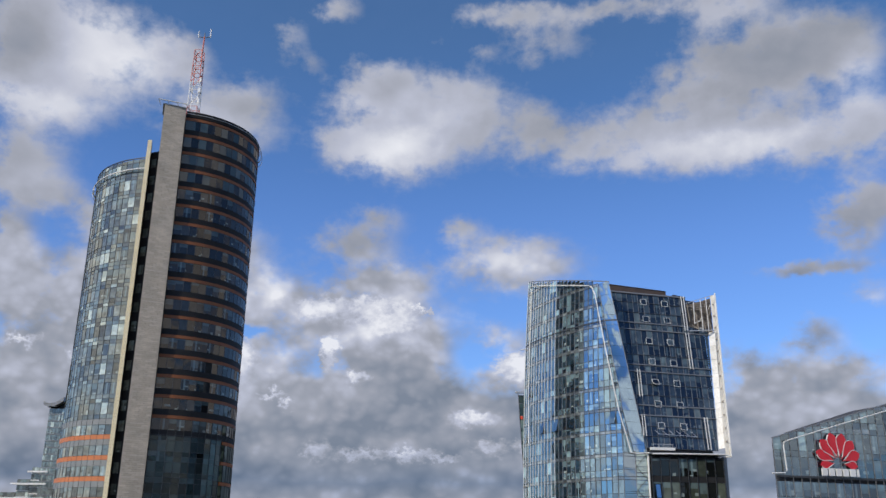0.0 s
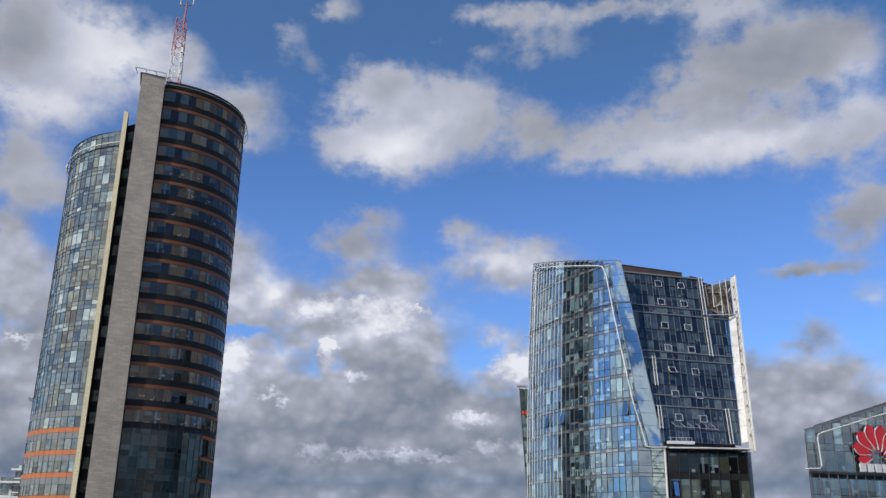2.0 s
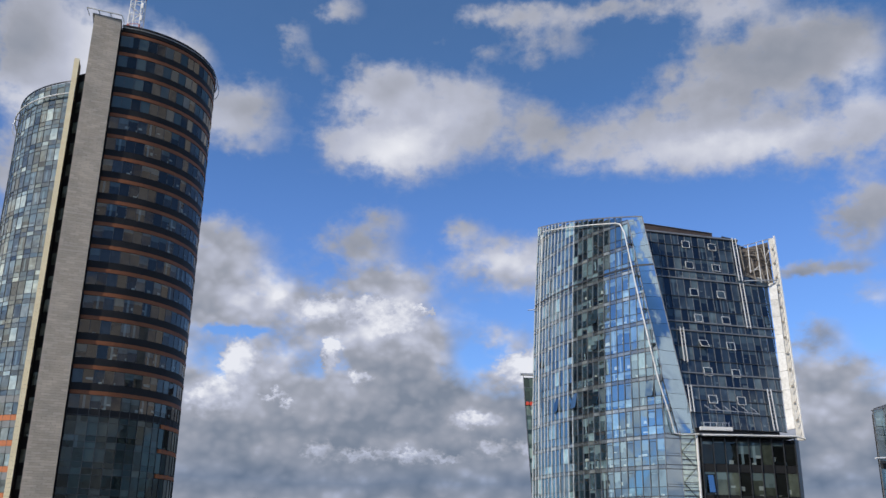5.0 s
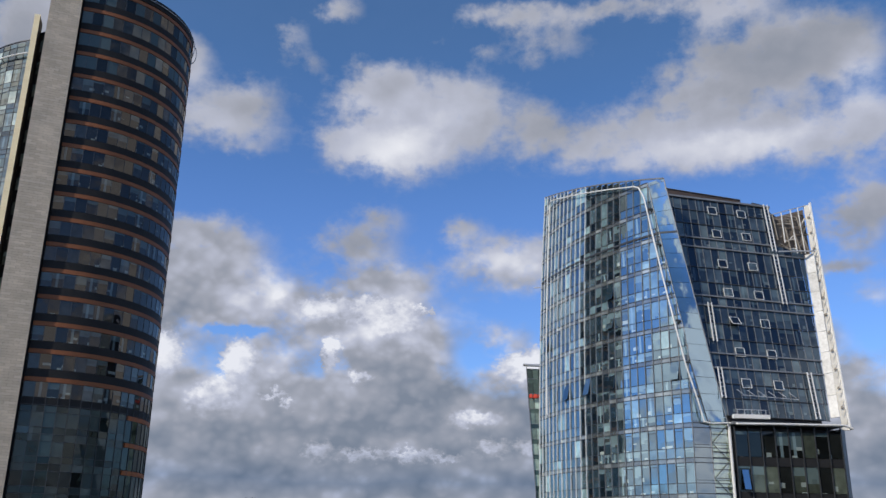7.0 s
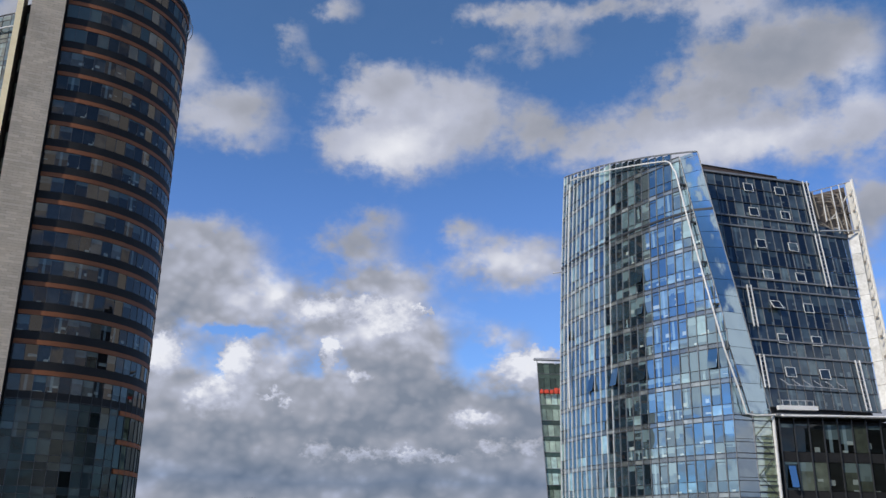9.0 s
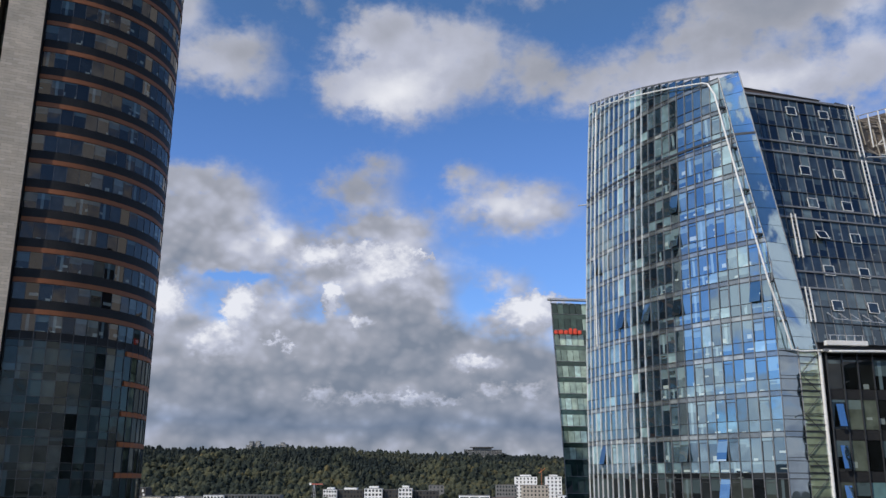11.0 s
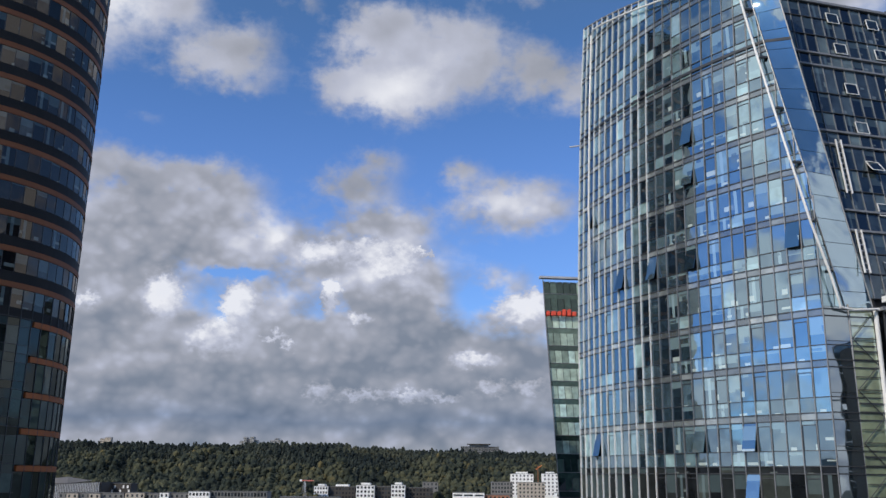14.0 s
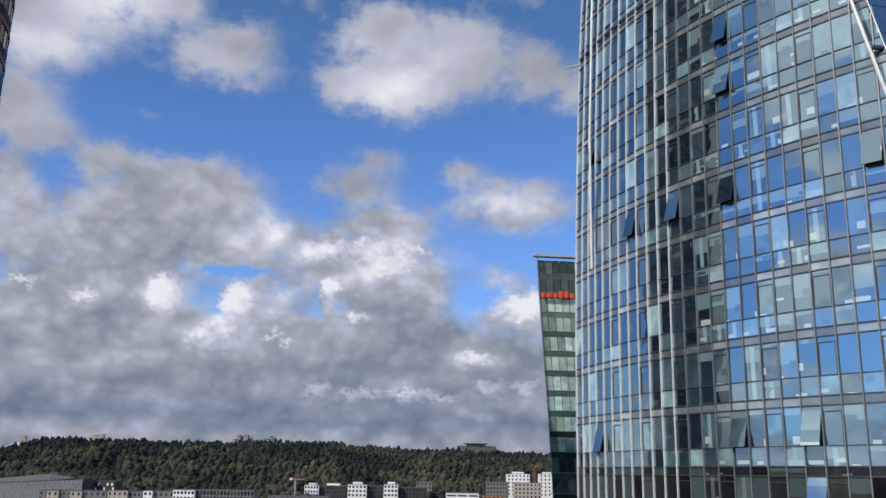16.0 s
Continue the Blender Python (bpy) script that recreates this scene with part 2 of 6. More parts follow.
sky = WN.new("ShaderNodeTexSky")
sky.sky_type = "NISHITA"
sky.sun_disc = False
sky.sun_elevation = math.asin(SUN_TO.z)
sky.sun_rotation = math.atan2(SUN_TO.x, SUN_TO.y)
sky.air_density, sky.dust_density, sky.ozone_density = 1.0, 0.3, 2.5
blue = wmix(1.0, sky.outputs[0], (0.080, 0.107, 0.158, 1), "MULTIPLY")
blue = wmix(wrange(elev, 17.0, 33.0), blue, wmix(1.0, blue, (0.70, 0.86, 0.78, 1), "MULTIPLY"))
shade = wmix(alpha, blue, low_tint)
backg = WN.new("ShaderNodeBackground")
WL.new(shade, backg.inputs[0])
backg.inputs[1].default_value = 1.0
wout = WN.new("ShaderNodeOutputWorld")
WL.new(backg.outputs[0], wout.inputs[0])
world.cycles.sampling_method = "MANUAL"
world.cycles.sample_map_resolution = 512

sun = new("sun", bpy.data.lights.new("sun", "SUN"))
sun.data.energy, sun.data.angle, sun.data.color = 3.5, radians(0.6), (1.0, 0.92, 0.81)
sun.matrix_world = look(SUN_TO * 400, (0, 0, 0))

# ---------------------------------------------------------------- materials
def nodes_of(name):
    m = bpy.data.materials.new(name)
    m.use_nodes = True
    m.node_tree.nodes.clear()
    return m, m.node_tree.nodes, m.node_tree.links


def rand_value(N, L):
    info, geo = N.new("ShaderNodeObjectInfo"), N.new("ShaderNodeNewGeometry")
    add, fr = N.new("ShaderNodeMath"), N.new("ShaderNodeMath")
    add.operation, fr.operation = "ADD", "FRACT"
    L.new(info.outputs["Random"], add.inputs[0])
    L.new(geo.outputs["Random Per Island"], add.inputs[1])
    L.new(add.outputs[0], fr.inputs[0])
    return fr.outputs[0]


def ramp(N, L, fac, stops, constant=False):
    r = N.new("ShaderNodeValToRGB")
    L.new(fac, r.inputs[0])
    if constant:
        r.color_ramp.interpolation = "CONSTANT"
    el = r.color_ramp.elements
    while len(el) < len(stops):
        el.new(0.5)
    for e, (p, c) in zip(el, stops):
        e.position, e.color = p, (*c, 1)
    return r.outputs[0]


def solid(name, low, high, rough=0.6, metal=0.0, scale=0.6, fine=9.0, bump=0.02, per_piece=0.0, spec=0.5):
    """A surface that varies between two colours at a broad and a fine scale."""
    m, N, L = nodes_of(name)
    tcn = N.new("ShaderNodeTexCoord")
    a, b = N.new("ShaderNodeTexNoise"), N.new("ShaderNodeTexNoise")
    a.inputs["Scale"].default_value, a.inputs["Detail"].default_value = scale, 5
    b.inputs["Scale"].default_value, b.inputs["Detail"].default_value = fine, 4
    L.new(tcn.outputs["Object"], a.inputs["Vector"])
    L.new(tcn.outputs["Object"], b.inputs["Vector"])
    mixv = N.new("ShaderNodeMath")
    mixv.operation = "MULTIPLY_ADD"
    L.new(b.outputs[0], mixv.inputs[0])
    mixv.inputs[1].default_value = 0.45
    half = N.new("ShaderNodeMath")
    half.operation = "MULTIPLY"
    L.new(a.outputs[0], half.inputs[0])
    half.inputs[1].default_value = 0.6
    L.new(half.outputs[0], mixv.inputs[2])
    src = mixv.outputs[0]
    if per_piece:
        pp = N.new("ShaderNodeMath")
        pp.operation = "MULTIPLY_ADD"
        L.new(rand_value(N, L), pp.inputs[0])
        pp.inputs[1].default_value = per_piece
        L.new(src, pp.inputs[2])
        sh = N.new("ShaderNodeMath")
        sh.operation = "SUBTRACT"
        L.new(pp.outputs[0], sh.inputs[0])
        sh.inputs[1].default_value = per_piece / 2
        src = sh.outputs[0]
    col = ramp(N, L, src, [(0.28, low), (0.78, high)])
    p = N.new("ShaderNodeBsdfPrincipled")
    L.new(col, p.inputs["Base Color"])
    p.inputs["Metallic"].default_value = metal
    p.inputs["Specular IOR Level"].default_value = spec
    rr = N.new("ShaderNodeMapRange")
    L.new(a.outputs[0], rr.inputs[0])
    rr.inputs[3].default_value, rr.inputs[4].default_value = rough - 0.08, rough + 0.08
    L.new(rr.outputs[0], p.inputs["Roughness"])
    if bump:
        bp = N.new("ShaderNodeBump")
        bp.inputs["Strength"].default_value = 0.4
        bp.inputs["Distance"].default_value = bump
        L.new(b.outputs[0], bp.inputs["Height"])
        L.new(bp.outputs[0], p.inputs["Normal"])
    out = N.new("ShaderNodeOutputMaterial")
    L.new(p.outputs[0], out.inputs[0])
    return m


def coated_glass(name, stops, tint, ior=2.2, wave=0.012, rough=0.02, clutter=0.0, rooms=0.0):
    """Coated window glass: rooms and blinds behind it, a strong mirror image over them."""
    m, N, L = nodes_of(name)
    rnd = rand_value(N, L)
    col = ramp(N, L, rnd, stops, True)
    tcn = N.new("ShaderNodeTexCoord")
    nz = N.new("ShaderNodeTexNoise")
    nz.inputs["Scale"].default_value, nz.inputs["Detail"].default_value = 0.9, 4
    L.new(tcn.outputs["Object"], nz.inputs["Vector"])
    var = N.new("ShaderNodeMix")
    var.data_type, var.blend_type = "RGBA", "MULTIPLY"
    var.inputs[0].default_value = 1.0
    L.new(col, var.inputs[6])
    L.new(ramp(N, L, nz.outputs[0], [(0.3, (0.55, 0.55, 0.55)), (0.7, (1.15, 1.15, 1.15))]), var.inputs[7])
    room_col = var.outputs[2]
    if clutter:
        # lamps, papers and desks that show through here and there
        vo = N.new("ShaderNodeTexVoronoi")
        vo.distance = "CHEBYCHEV"
        vo.inputs["Scale"].default_value = 2.6
        flat = N.new("ShaderNodeVectorMath")
        flat.operation = "MULTIPLY"
        flat.inputs[1].default_value = (0.5, 0.5, 1.4)
        L.new(tcn.outputs["Object"], flat.inputs[0])
        L.new(flat.outputs[0], vo.inputs["Vector"])
        sp = N.new("ShaderNodeSeparateColor")
        L.new(vo.outputs["Color"], sp.inputs[0])
        spots = N.new("ShaderNodeMix")
        spots.data_type = "RGBA"
        pick = ramp(N, L, sp.outputs[0], [(0.0, (0, 0, 0)), (0.972, (clutter, clutter, clutter))], True)
        L.new(pick, spots.inputs[0])
        L.new(var.outputs[2], spots.inputs[6])
        spots.inputs[7].default_value = (0.42, 0.50, 0.46, 1)
        room_col = spots.outputs[2]
    if rooms:
        # half-drawn blinds, columns and desks behind each pane
        def calc(op, a, b=0.0):
            n = N.new("ShaderNodeMath")
            n.operation = op
            for sock, v in zip(n.inputs, (a, b)):
                if isinstance(v, bpy.types.NodeSocket):
                    L.new(v, sock)
                else:
                    sock.default_value = v
            return n.outputs[0]

        def blend(fac, base, tone):
            n = N.new("ShaderNodeMix")
            n.data_type = "RGBA"
            L.new(fac, n.inputs[0])
            L.new(base, n.inputs[6])
            n.inputs[7].default_value = (*tone, 1)
            return n.outputs[2]

        gen = N.new("ShaderNodeSeparateXYZ")
        L.new(tcn.outputs["Generated"], gen.inputs[0])
        gx, gz = gen.outputs[0], gen.outputs[2]
        edge = calc("ADD", calc("MULTIPLY", calc("FRACT", calc("MULTIPLY", rnd, 7.31)), 1.5), 0.30)
        room_col = blend(calc("MULTIPLY", calc("GREATER_THAN", gz, edge), 0.75 * rooms), room_col, (0.22, 0.32, 0.335))
        side_on = calc("LESS_THAN", calc("FRACT", calc("MULTIPLY", rnd, 13.7)), 0.16)
        post = calc("MULTIPLY", calc("GREATER_THAN", gx, 0.32), calc("LESS_THAN", gx, 0.56))
        room_col = blend(calc("MULTIPLY", calc("MULTIPLY", side_on, post), 0.8 * rooms), room_col, (0.32, 0.45, 0.48))
        place = N.new("ShaderNodeCombineXYZ")
        L.new(calc("ADD", calc("MULTIPLY", gx, 2.6), calc("MULTIPLY", rnd, 57.0)), place.inputs[0])
        L.new(calc("ADD", calc("MULTIPLY", gz, 5.0), calc("MULTIPLY", rnd, 91.0)), place.inputs[1])
        cell = N.new("ShaderNodeTexVoronoi")
        cell.voronoi_dimensions, cell.distance = "2D", "CHEBYCHEV"
        cell.inputs["Scale"].default_value, cell.inputs["Randomness"].default_value = 1.0, 0.0
        L.new(place.outputs[0], cell.inputs["Vector"])
        hue = N.new("ShaderNodeSeparateColor")
        L.new(cell.outputs["Color"], hue.inputs[0])
        desk = calc("MULTIPLY", calc("GREATER_THAN", hue.outputs[0], 0.92), calc("LESS_THAN", gz, 0.42))
        room_col = blend(calc("MULTIPLY", desk, rooms), room_col, (0.48, 0.56, 0.52))
        dark_spot = calc("MULTIPLY", calc("LESS_THAN", hue.outputs[1], 0.07), 0.7 * rooms)
        room_col = blend(dark_spot, room_col, (0.01, 0.014, 0.016))
    dif = N.new("ShaderNodeBsdfDiffuse")
    L.new(room_col, dif.inputs[0])
    glo = N.new("ShaderNodeBsdfGlossy")
    glo.inputs["Color"].default_value = (*tint, 1)
    glo.inputs["Roughness"].default_value = rough
    wv = N.new("ShaderNodeTexNoise")
    wv.inputs["Scale"].default_value, wv.inputs["Detail"].default_value = 0.55, 1
    L.new(tcn.outputs["Object"], wv.inputs["Vector"])
    bp = N.new("ShaderNodeBump")
    bp.inputs["Strength"].default_value = 1.0
    bp.inputs["Distance"].default_value = wave
    L.new(wv.outputs[0], bp.inputs["Height"])
    L.new(bp.outputs[0], glo.inputs["Normal"])
    fr = N.new("ShaderNodeFresnel")
    fr.inputs[0].default_value = ior
    mx = N.new("ShaderNodeMixShader")
    L.new(fr.outputs[0], mx.inputs[0])
    L.new(dif.outputs[0], mx.inputs[1])
    L.new(glo.outputs[0], mx.inputs[2])
    out = N.new("ShaderNodeOutputMaterial")
    L.new(mx.outputs[0], out.inputs[0])
    return m


def coursed_stone(name):
    """Long thin grey-brown stone strips in courses."""
    m, N, L = nodes_of(name)
    tcn = N.new("ShaderNodeTexCoord")
    mp = N.new("ShaderNodeMapping")
    mp.inputs["Rotation"].default_value = (radians(90), 0, 0)
    L.new(tcn.outputs["Object"], mp.inputs[0])
    br = N.new("ShaderNodeTexBrick")
    for key, v in (("Scale", 1.0), ("Mortar Size", 0.012), ("Brick Width", 1.3), ("Row Height", 0.37), ("Bias", -0.2), ("Mortar Smooth", 0.3)):
        br.inputs[key].default_value = v
    br.inputs["Color1"].default_value = (0.49, 0.42, 0.33, 1)
    br.inputs["Color2"].default_value = (0.62, 0.54, 0.435, 1)
    br.inputs["Mortar"].default_value = (0.20, 0.18, 0.165, 1)
    L.new(mp.outputs[0], br.inputs["Vector"])
    nz = N.new("ShaderNodeTexNoise")
    nz.inputs["Scale"].default_value, nz.inputs["Detail"].default_value = 0.25, 6
    L.new(tcn.outputs["Object"], nz.inputs["Vector"])
    mix = N.new("ShaderNodeMix")
    mix.data_type, mix.blend_type = "RGBA", "MULTIPLY"
    mix.inputs[0].default_value = 1.0
    L.new(br.outputs[0], mix.inputs[6])
    L.new(ramp(N, L, nz.outputs[0], [(0.3, (0.82, 0.82, 0.82)), (0.7, (1.12, 1.1, 1.08))]), mix.inputs[7])
    p = N.new("ShaderNodeBsdfPrincipled")
    p.inputs["Roughness"].default_value = 0.75
    L.new(mix.outputs[2], p.inputs["Base Color"])
    bp = N.new("ShaderNodeBump")
    bp.inputs["Strength"].default_value, bp.inputs["Distance"].default_value = 0.6, 0.03
    bp.invert = True
    L.new(br.outputs[1], bp.inputs["Height"])
    L.new(bp.outputs[0], p.inputs["Normal"])
    out = N.new("ShaderNodeOutputMaterial")
    L.new(p.outputs[0], out.inputs[0])
    return m


STEEL = solid("brushed_steel", (0.42, 0.42, 0.42), (0.66, 0.66, 0.66), 0.42, 0.35, 0.5, 14, 0.0)
SILVER = solid("silver_fin_paint", (0.66, 0.66, 0.65), (0.82, 0.82, 0.80), 0.42, 0.10, 0.4, 10, 0.0)
WHITE = solid("white_coated_steel", (0.62, 0.61, 0.58), (0.84, 0.83, 0.80), 0.45, 0.0, 0.5, 8, 0.0)
DARK_METAL = solid("dark_grey_aluminium", (0.045, 0.048, 0.052), (0.09, 0.095, 0.10), 0.45, 0.5, 0.6, 9, 0.0)
MID_METAL = solid("grey_aluminium", (0.16, 0.165, 0.17), (0.28, 0.285, 0.29), 0.45, 0.4, 0.6, 9, 0.0)
BROWN_METAL = solid("brown_parapet_sheet", (0.05, 0.036, 0.028), (0.10, 0.07, 0.055), 0.5, 0.2, 0.5, 6, 0.0)
CORE = solid("dark_concrete", (0.03, 0.032, 0.035), (0.07, 0.07, 0.075), 0.85, 0.0, 0.3, 4, 0.02)
STONE = coursed_stone("coursed_grey_stone")
CREAM = solid("cream_tiles", (0.78, 0.68, 0.44), (0.90, 0.82, 0.58), 0.55, 0.0, 0.4, 6, 0.01, 0.15)
ORANGE = solid("orange_terracotta_panels", (0.42, 0.13, 0.045), (0.60, 0.21, 0.075), 0.55, 0.0, 0.4, 6, 0.01, 0.12)
RUST = solid("rust_brown_panels", (0.19, 0.062, 0.020), (0.28, 0.094, 0.032), 0.65, 0.0, 0.4, 6, 0.01, 0.12)
LOW_RUST = solid("orange_brown_panels", (0.34, 0.105, 0.035), (0.48, 0.16, 0.055), 0.65, 0.0, 0.4, 6, 0.01, 0.12, 0.3)
GREY_PANEL = solid("grey_spandrel_panels", (0.16, 0.17, 0.17), (0.26, 0.27, 0.265), 0.5, 0.0, 0.4, 6, 0.01, 0.12)
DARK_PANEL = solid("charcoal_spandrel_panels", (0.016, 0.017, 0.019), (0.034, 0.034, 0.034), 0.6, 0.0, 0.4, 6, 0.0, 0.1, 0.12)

RED = solid("red_enamel", (0.55, 0.010, 0.022), (0.72, 0.022, 0.035), 0.35, 0.0, 0.6, 5, 0.0)
SIGN_RED = solid("orange_red_sign_acrylic", (0.66, 0.07, 0.035), (0.80, 0.11, 0.055), 0.4, 0.0, 0.6, 5, 0.0)
RED_PAINT = solid("faded_red_paint", (0.42, 0.10, 0.08), (0.58, 0.18, 0.14), 0.6, 0.0, 0.8, 7, 0.0)
ROOFING = solid("roof_felt", (0.08, 0.08, 0.08), (0.15, 0.15, 0.145), 0.9, 0.0, 0.2, 3, 0.02)
WING = solid("stained_white_enamel", (0.44, 0.42, 0.37), (0.84, 0.83, 0.79), 0.4, 0.0, 0.9, 4.0, 0.0, 0.2)
LATTICE = solid("weathered_brown_steel", (0.11, 0.085, 0.065), (0.24, 0.20, 0.16), 0.7, 0.2, 0.5, 7, 0.0)

BLUE_STOPS = [
    (0.0, (0.010, 0.018, 0.027)), (0.20, (0.018, 0.032, 0.044)), (0.40, (0.03, 0.055, 0.072)), (0.58, (0.055, 0.088, 0.11)),
    (0.74, (0.10, 0.155, 0.18)), (0.88, (0.20, 0.31, 0.335)), (0.95, (0.37, 0.54, 0.55))]
BLUE_GLASS = coated_glass("blue_coated_glass", BLUE_STOPS, (0.69, 0.90, 1.0), 3.7, clutter=0.14)
ROOM_GLASS = coated_glass("blue_coated_office_glass", BLUE_STOPS, (0.67, 0.90, 1.0), 4.5, rooms=1.0)
BAND = coated_glass("frosted_spandrel_glass", [
    (0.0, (0.10, 0.115, 0.12)), (0.4, (0.18, 0.205, 0.205)), (0.7, (0.27, 0.30, 0.30)), (0.92, (0.40, 0.44, 0.43))], (0.80, 0.91, 0.97), 2.8, 0.012, 0.12)
STRIP_GLASS = coated_glass("clear_blue_strip_glass", [
    (0.0, (0.03, 0.06, 0.10)), (0.5, (0.05, 0.09, 0.14))], (0.70, 0.89, 1.0), 6.0)
BELOW_GLASS = coated_glass("clear_corner_glass", [(0.0, (0.018, 0.026, 0.032)), (0.5, (0.03, 0.04, 0.045))], (0.80, 0.93, 1.0), 4.2)
# dark reflection of the low city, put into the lowest panes' colour
REFLECTED_CITY_GLASS = coated_glass("reflected_city_glass", [(0.0, (0.010, 0.012, 0.014)), (0.45, (0.022, 0.026, 0.027)), (0.8, (0.05, 0.058, 0.052))], (0.42, 0.47, 0.52), 1.55, rooms=0.25)
NAVY_GLASS = coated_glass("navy_coated_glass", [
    (0.0, (0.008, 0.012, 0.016)), (0.30, (0.018, 0.028, 0.036)), (0.52, (0.04, 0.058, 0.072)), (0.74, (0.07, 0.098, 0.115)), (0.92, (0.125, 0.165, 0.17))], (0.36, 0.47, 0.60), 2.35, rooms=0.22)
OFFICE_GLASS = coated_glass("dark_office_glass", [
    (0.0, (0.004, 0.005, 0.005)), (0.34, (0.012, 0.014, 0.013)), (0.62, (0.05, 0.06, 0.045)), (0.80, (0.11, 0.13, 0.10)), (0.96, (0.10, 0.22, 0.22))],
    (0.80, 0.85, 0.85), 1.6, rooms=0.4)
CREAM_STEEL = solid("stained_cream_steel", (0.55, 0.51, 0.43), (0.80, 0.77, 0.69), 0.6, 0.0, 0.8, 5.0, 0.0)
PALE_BROWN = solid("weathered_beige_steel", (0.22, 0.19, 0.15), (0.42, 0.37, 0.30), 0.7, 0.1, 0.5, 7, 0.0)
BROWN_GLASS = coated_glass("smoked_glass", [
    (0.0, (0.008, 0.009, 0.011)), (0.45, (0.016, 0.018, 0.020)), (0.76, (0.030, 0.033, 0.035)), (0.90, (0.052, 0.056, 0.058)), (0.975, (0.10, 0.105, 0.10))],
    (0.74, 0.68, 0.60), 1.72, rooms=0.35)
TEAL_SMOKED = coated_glass("teal_smoked_glass", [
    (0.0, (0.006, 0.009, 0.009)), (0.35, (0.014, 0.020, 0.019)), (0.62, (0.026, 0.035, 0.034)), (0.84, (0.045, 0.058, 0.055)), (0.97, (0.09, 0.12, 0.11))], (0.58, 0.64, 0.60), 1.6, rooms=0.2)
# the last, palest stop paints bright sky glints into a few panes
SILVER_GLASS = coated_glass("silver_grey_glass", [
    (0.0, (0.07, 0.08, 0.075)), (0.12, (0.13, 0.145, 0.13)), (0.40, (0.18, 0.20, 0.175)), (0.80, (0.27, 0.295, 0.255)), (0.92, (0.55, 0.62, 0.55))],
    (0.92, 0.88, 0.80), 1.95, rooms=0.45)
CORNER_GLASS = coated_glass("pale_green_corner_glass", [(0.0, (0.36, 0.43, 0.27)), (0.5, (0.44, 0.51, 0.33))], (0.80, 0.93, 1.0), 4.2)
GREEN_GLASS = coated_glass("green_glass", [
    (0.0, (0.20, 0.27, 0.22)), (0.20, (0.42, 0.54, 0.44)), (0.60, (0.55, 0.68, 0.55)), (0.88, (0.62, 0.82, 0.74))], (0.75, 0.9, 0.85), 1.8)
DEEP_GREEN = coated_glass("deep_green_glass", [(0.0, (0.022, 0.040, 0.034)), (0.5, (0.05, 0.085, 0.068)), (0.85, (0.10, 0.15, 0.12))], (0.70, 0.85, 0.80), 1.7)
FAR_GLASS = coated_glass("far_window_glass", [(0.0, (0.02, 0.025, 0.03)), (0.6, (0.05, 0.06, 0.07))], (0.7, 0.75, 0.8), 1.5)


# ---------------------------------------------------------------- building helpers
def thing(name, label, category, group="", kind="", at=(0, 0, 0)):
    ob = new(name)
    ob.location = at
    ob.empty_display_size = 0.5
    return tagged(ob, label, category, group, kind)


def part(name, bm, material, parent, label="", kind=""):
    me = bpy.data.meshes.new(name)
    bm.to_mesh(me)
    bm.free()
    me.materials.append(material)
    ob = new(name, me)
    if parent is not None:
        ob.parent = parent
        base = parent
        off = Vector((0, 0, 0))
        while base is not None:
            off += base.location
            base = base.parent
        me.transform(Matrix.Translation(-off))
    return tagged(ob, label, kind=kind)


def piece(name, mesh, parent, matrix):
    """One of many alike pieces on shared mesh data."""
    ob = new(name, mesh)
    ob.parent = parent
    off = Vector((0, 0, 0))
    base = parent
    while base is not None:
        off += base.location
        base = base.parent
    ob.matrix_basis = Matrix.Translation(-off) @ matrix
    return ob


def hexa(bm, lo, hi):
    """A closed six-sided solid between two quads of points."""
    v = [bm.verts.new(p) for p in (*lo, *hi)]
    for f in ((3, 2, 1, 0), (4, 5, 6, 7), (0, 1, 5, 4), (1, 2, 6, 5), (2, 3, 7, 6), (3, 0, 4, 7)):
        bm.faces.new([v[i] for i in f])


def box(bm, x0, x1, y0, y1, z0, z1):
    hexa(bm, [(x0, y0, z0), (x1, y0, z0), (x1, y1, z0), (x0, y1, z0)], [(x0, y0, z1), (x1, y0, z1), (x1, y1, z1), (x0, y1, z1)])


def sheet(bm, a, b, c, d, depth):
    """A plate whose outer face is a b c d (anticlockwise from outside), depth thick."""
    a, b, c, d = Vector(a), Vector(b), Vector(c), Vector(d)
    n = ((b - a).cross(d - a)).normalized() * depth
    hexa(bm, [a - n, b - n, c - n, d - n], [a, b, c, d])


def bar(bm, p, q, wide, deep, out):
    """A square bar from p to q; out is the way that its depth faces."""
    p, q, out = Vector(p), Vector(q), Vector(out)
    side = (q - p).cross(out).normalized() * wide / 2
    o = (out - (q - p) * out.dot(q - p) / (q - p).length_squared).normalized() * deep / 2
    hexa(bm, [p - side - o, p + side - o, p + side + o, p - side + o], [q - side - o, q + side - o, q + side + o, q - side + o])


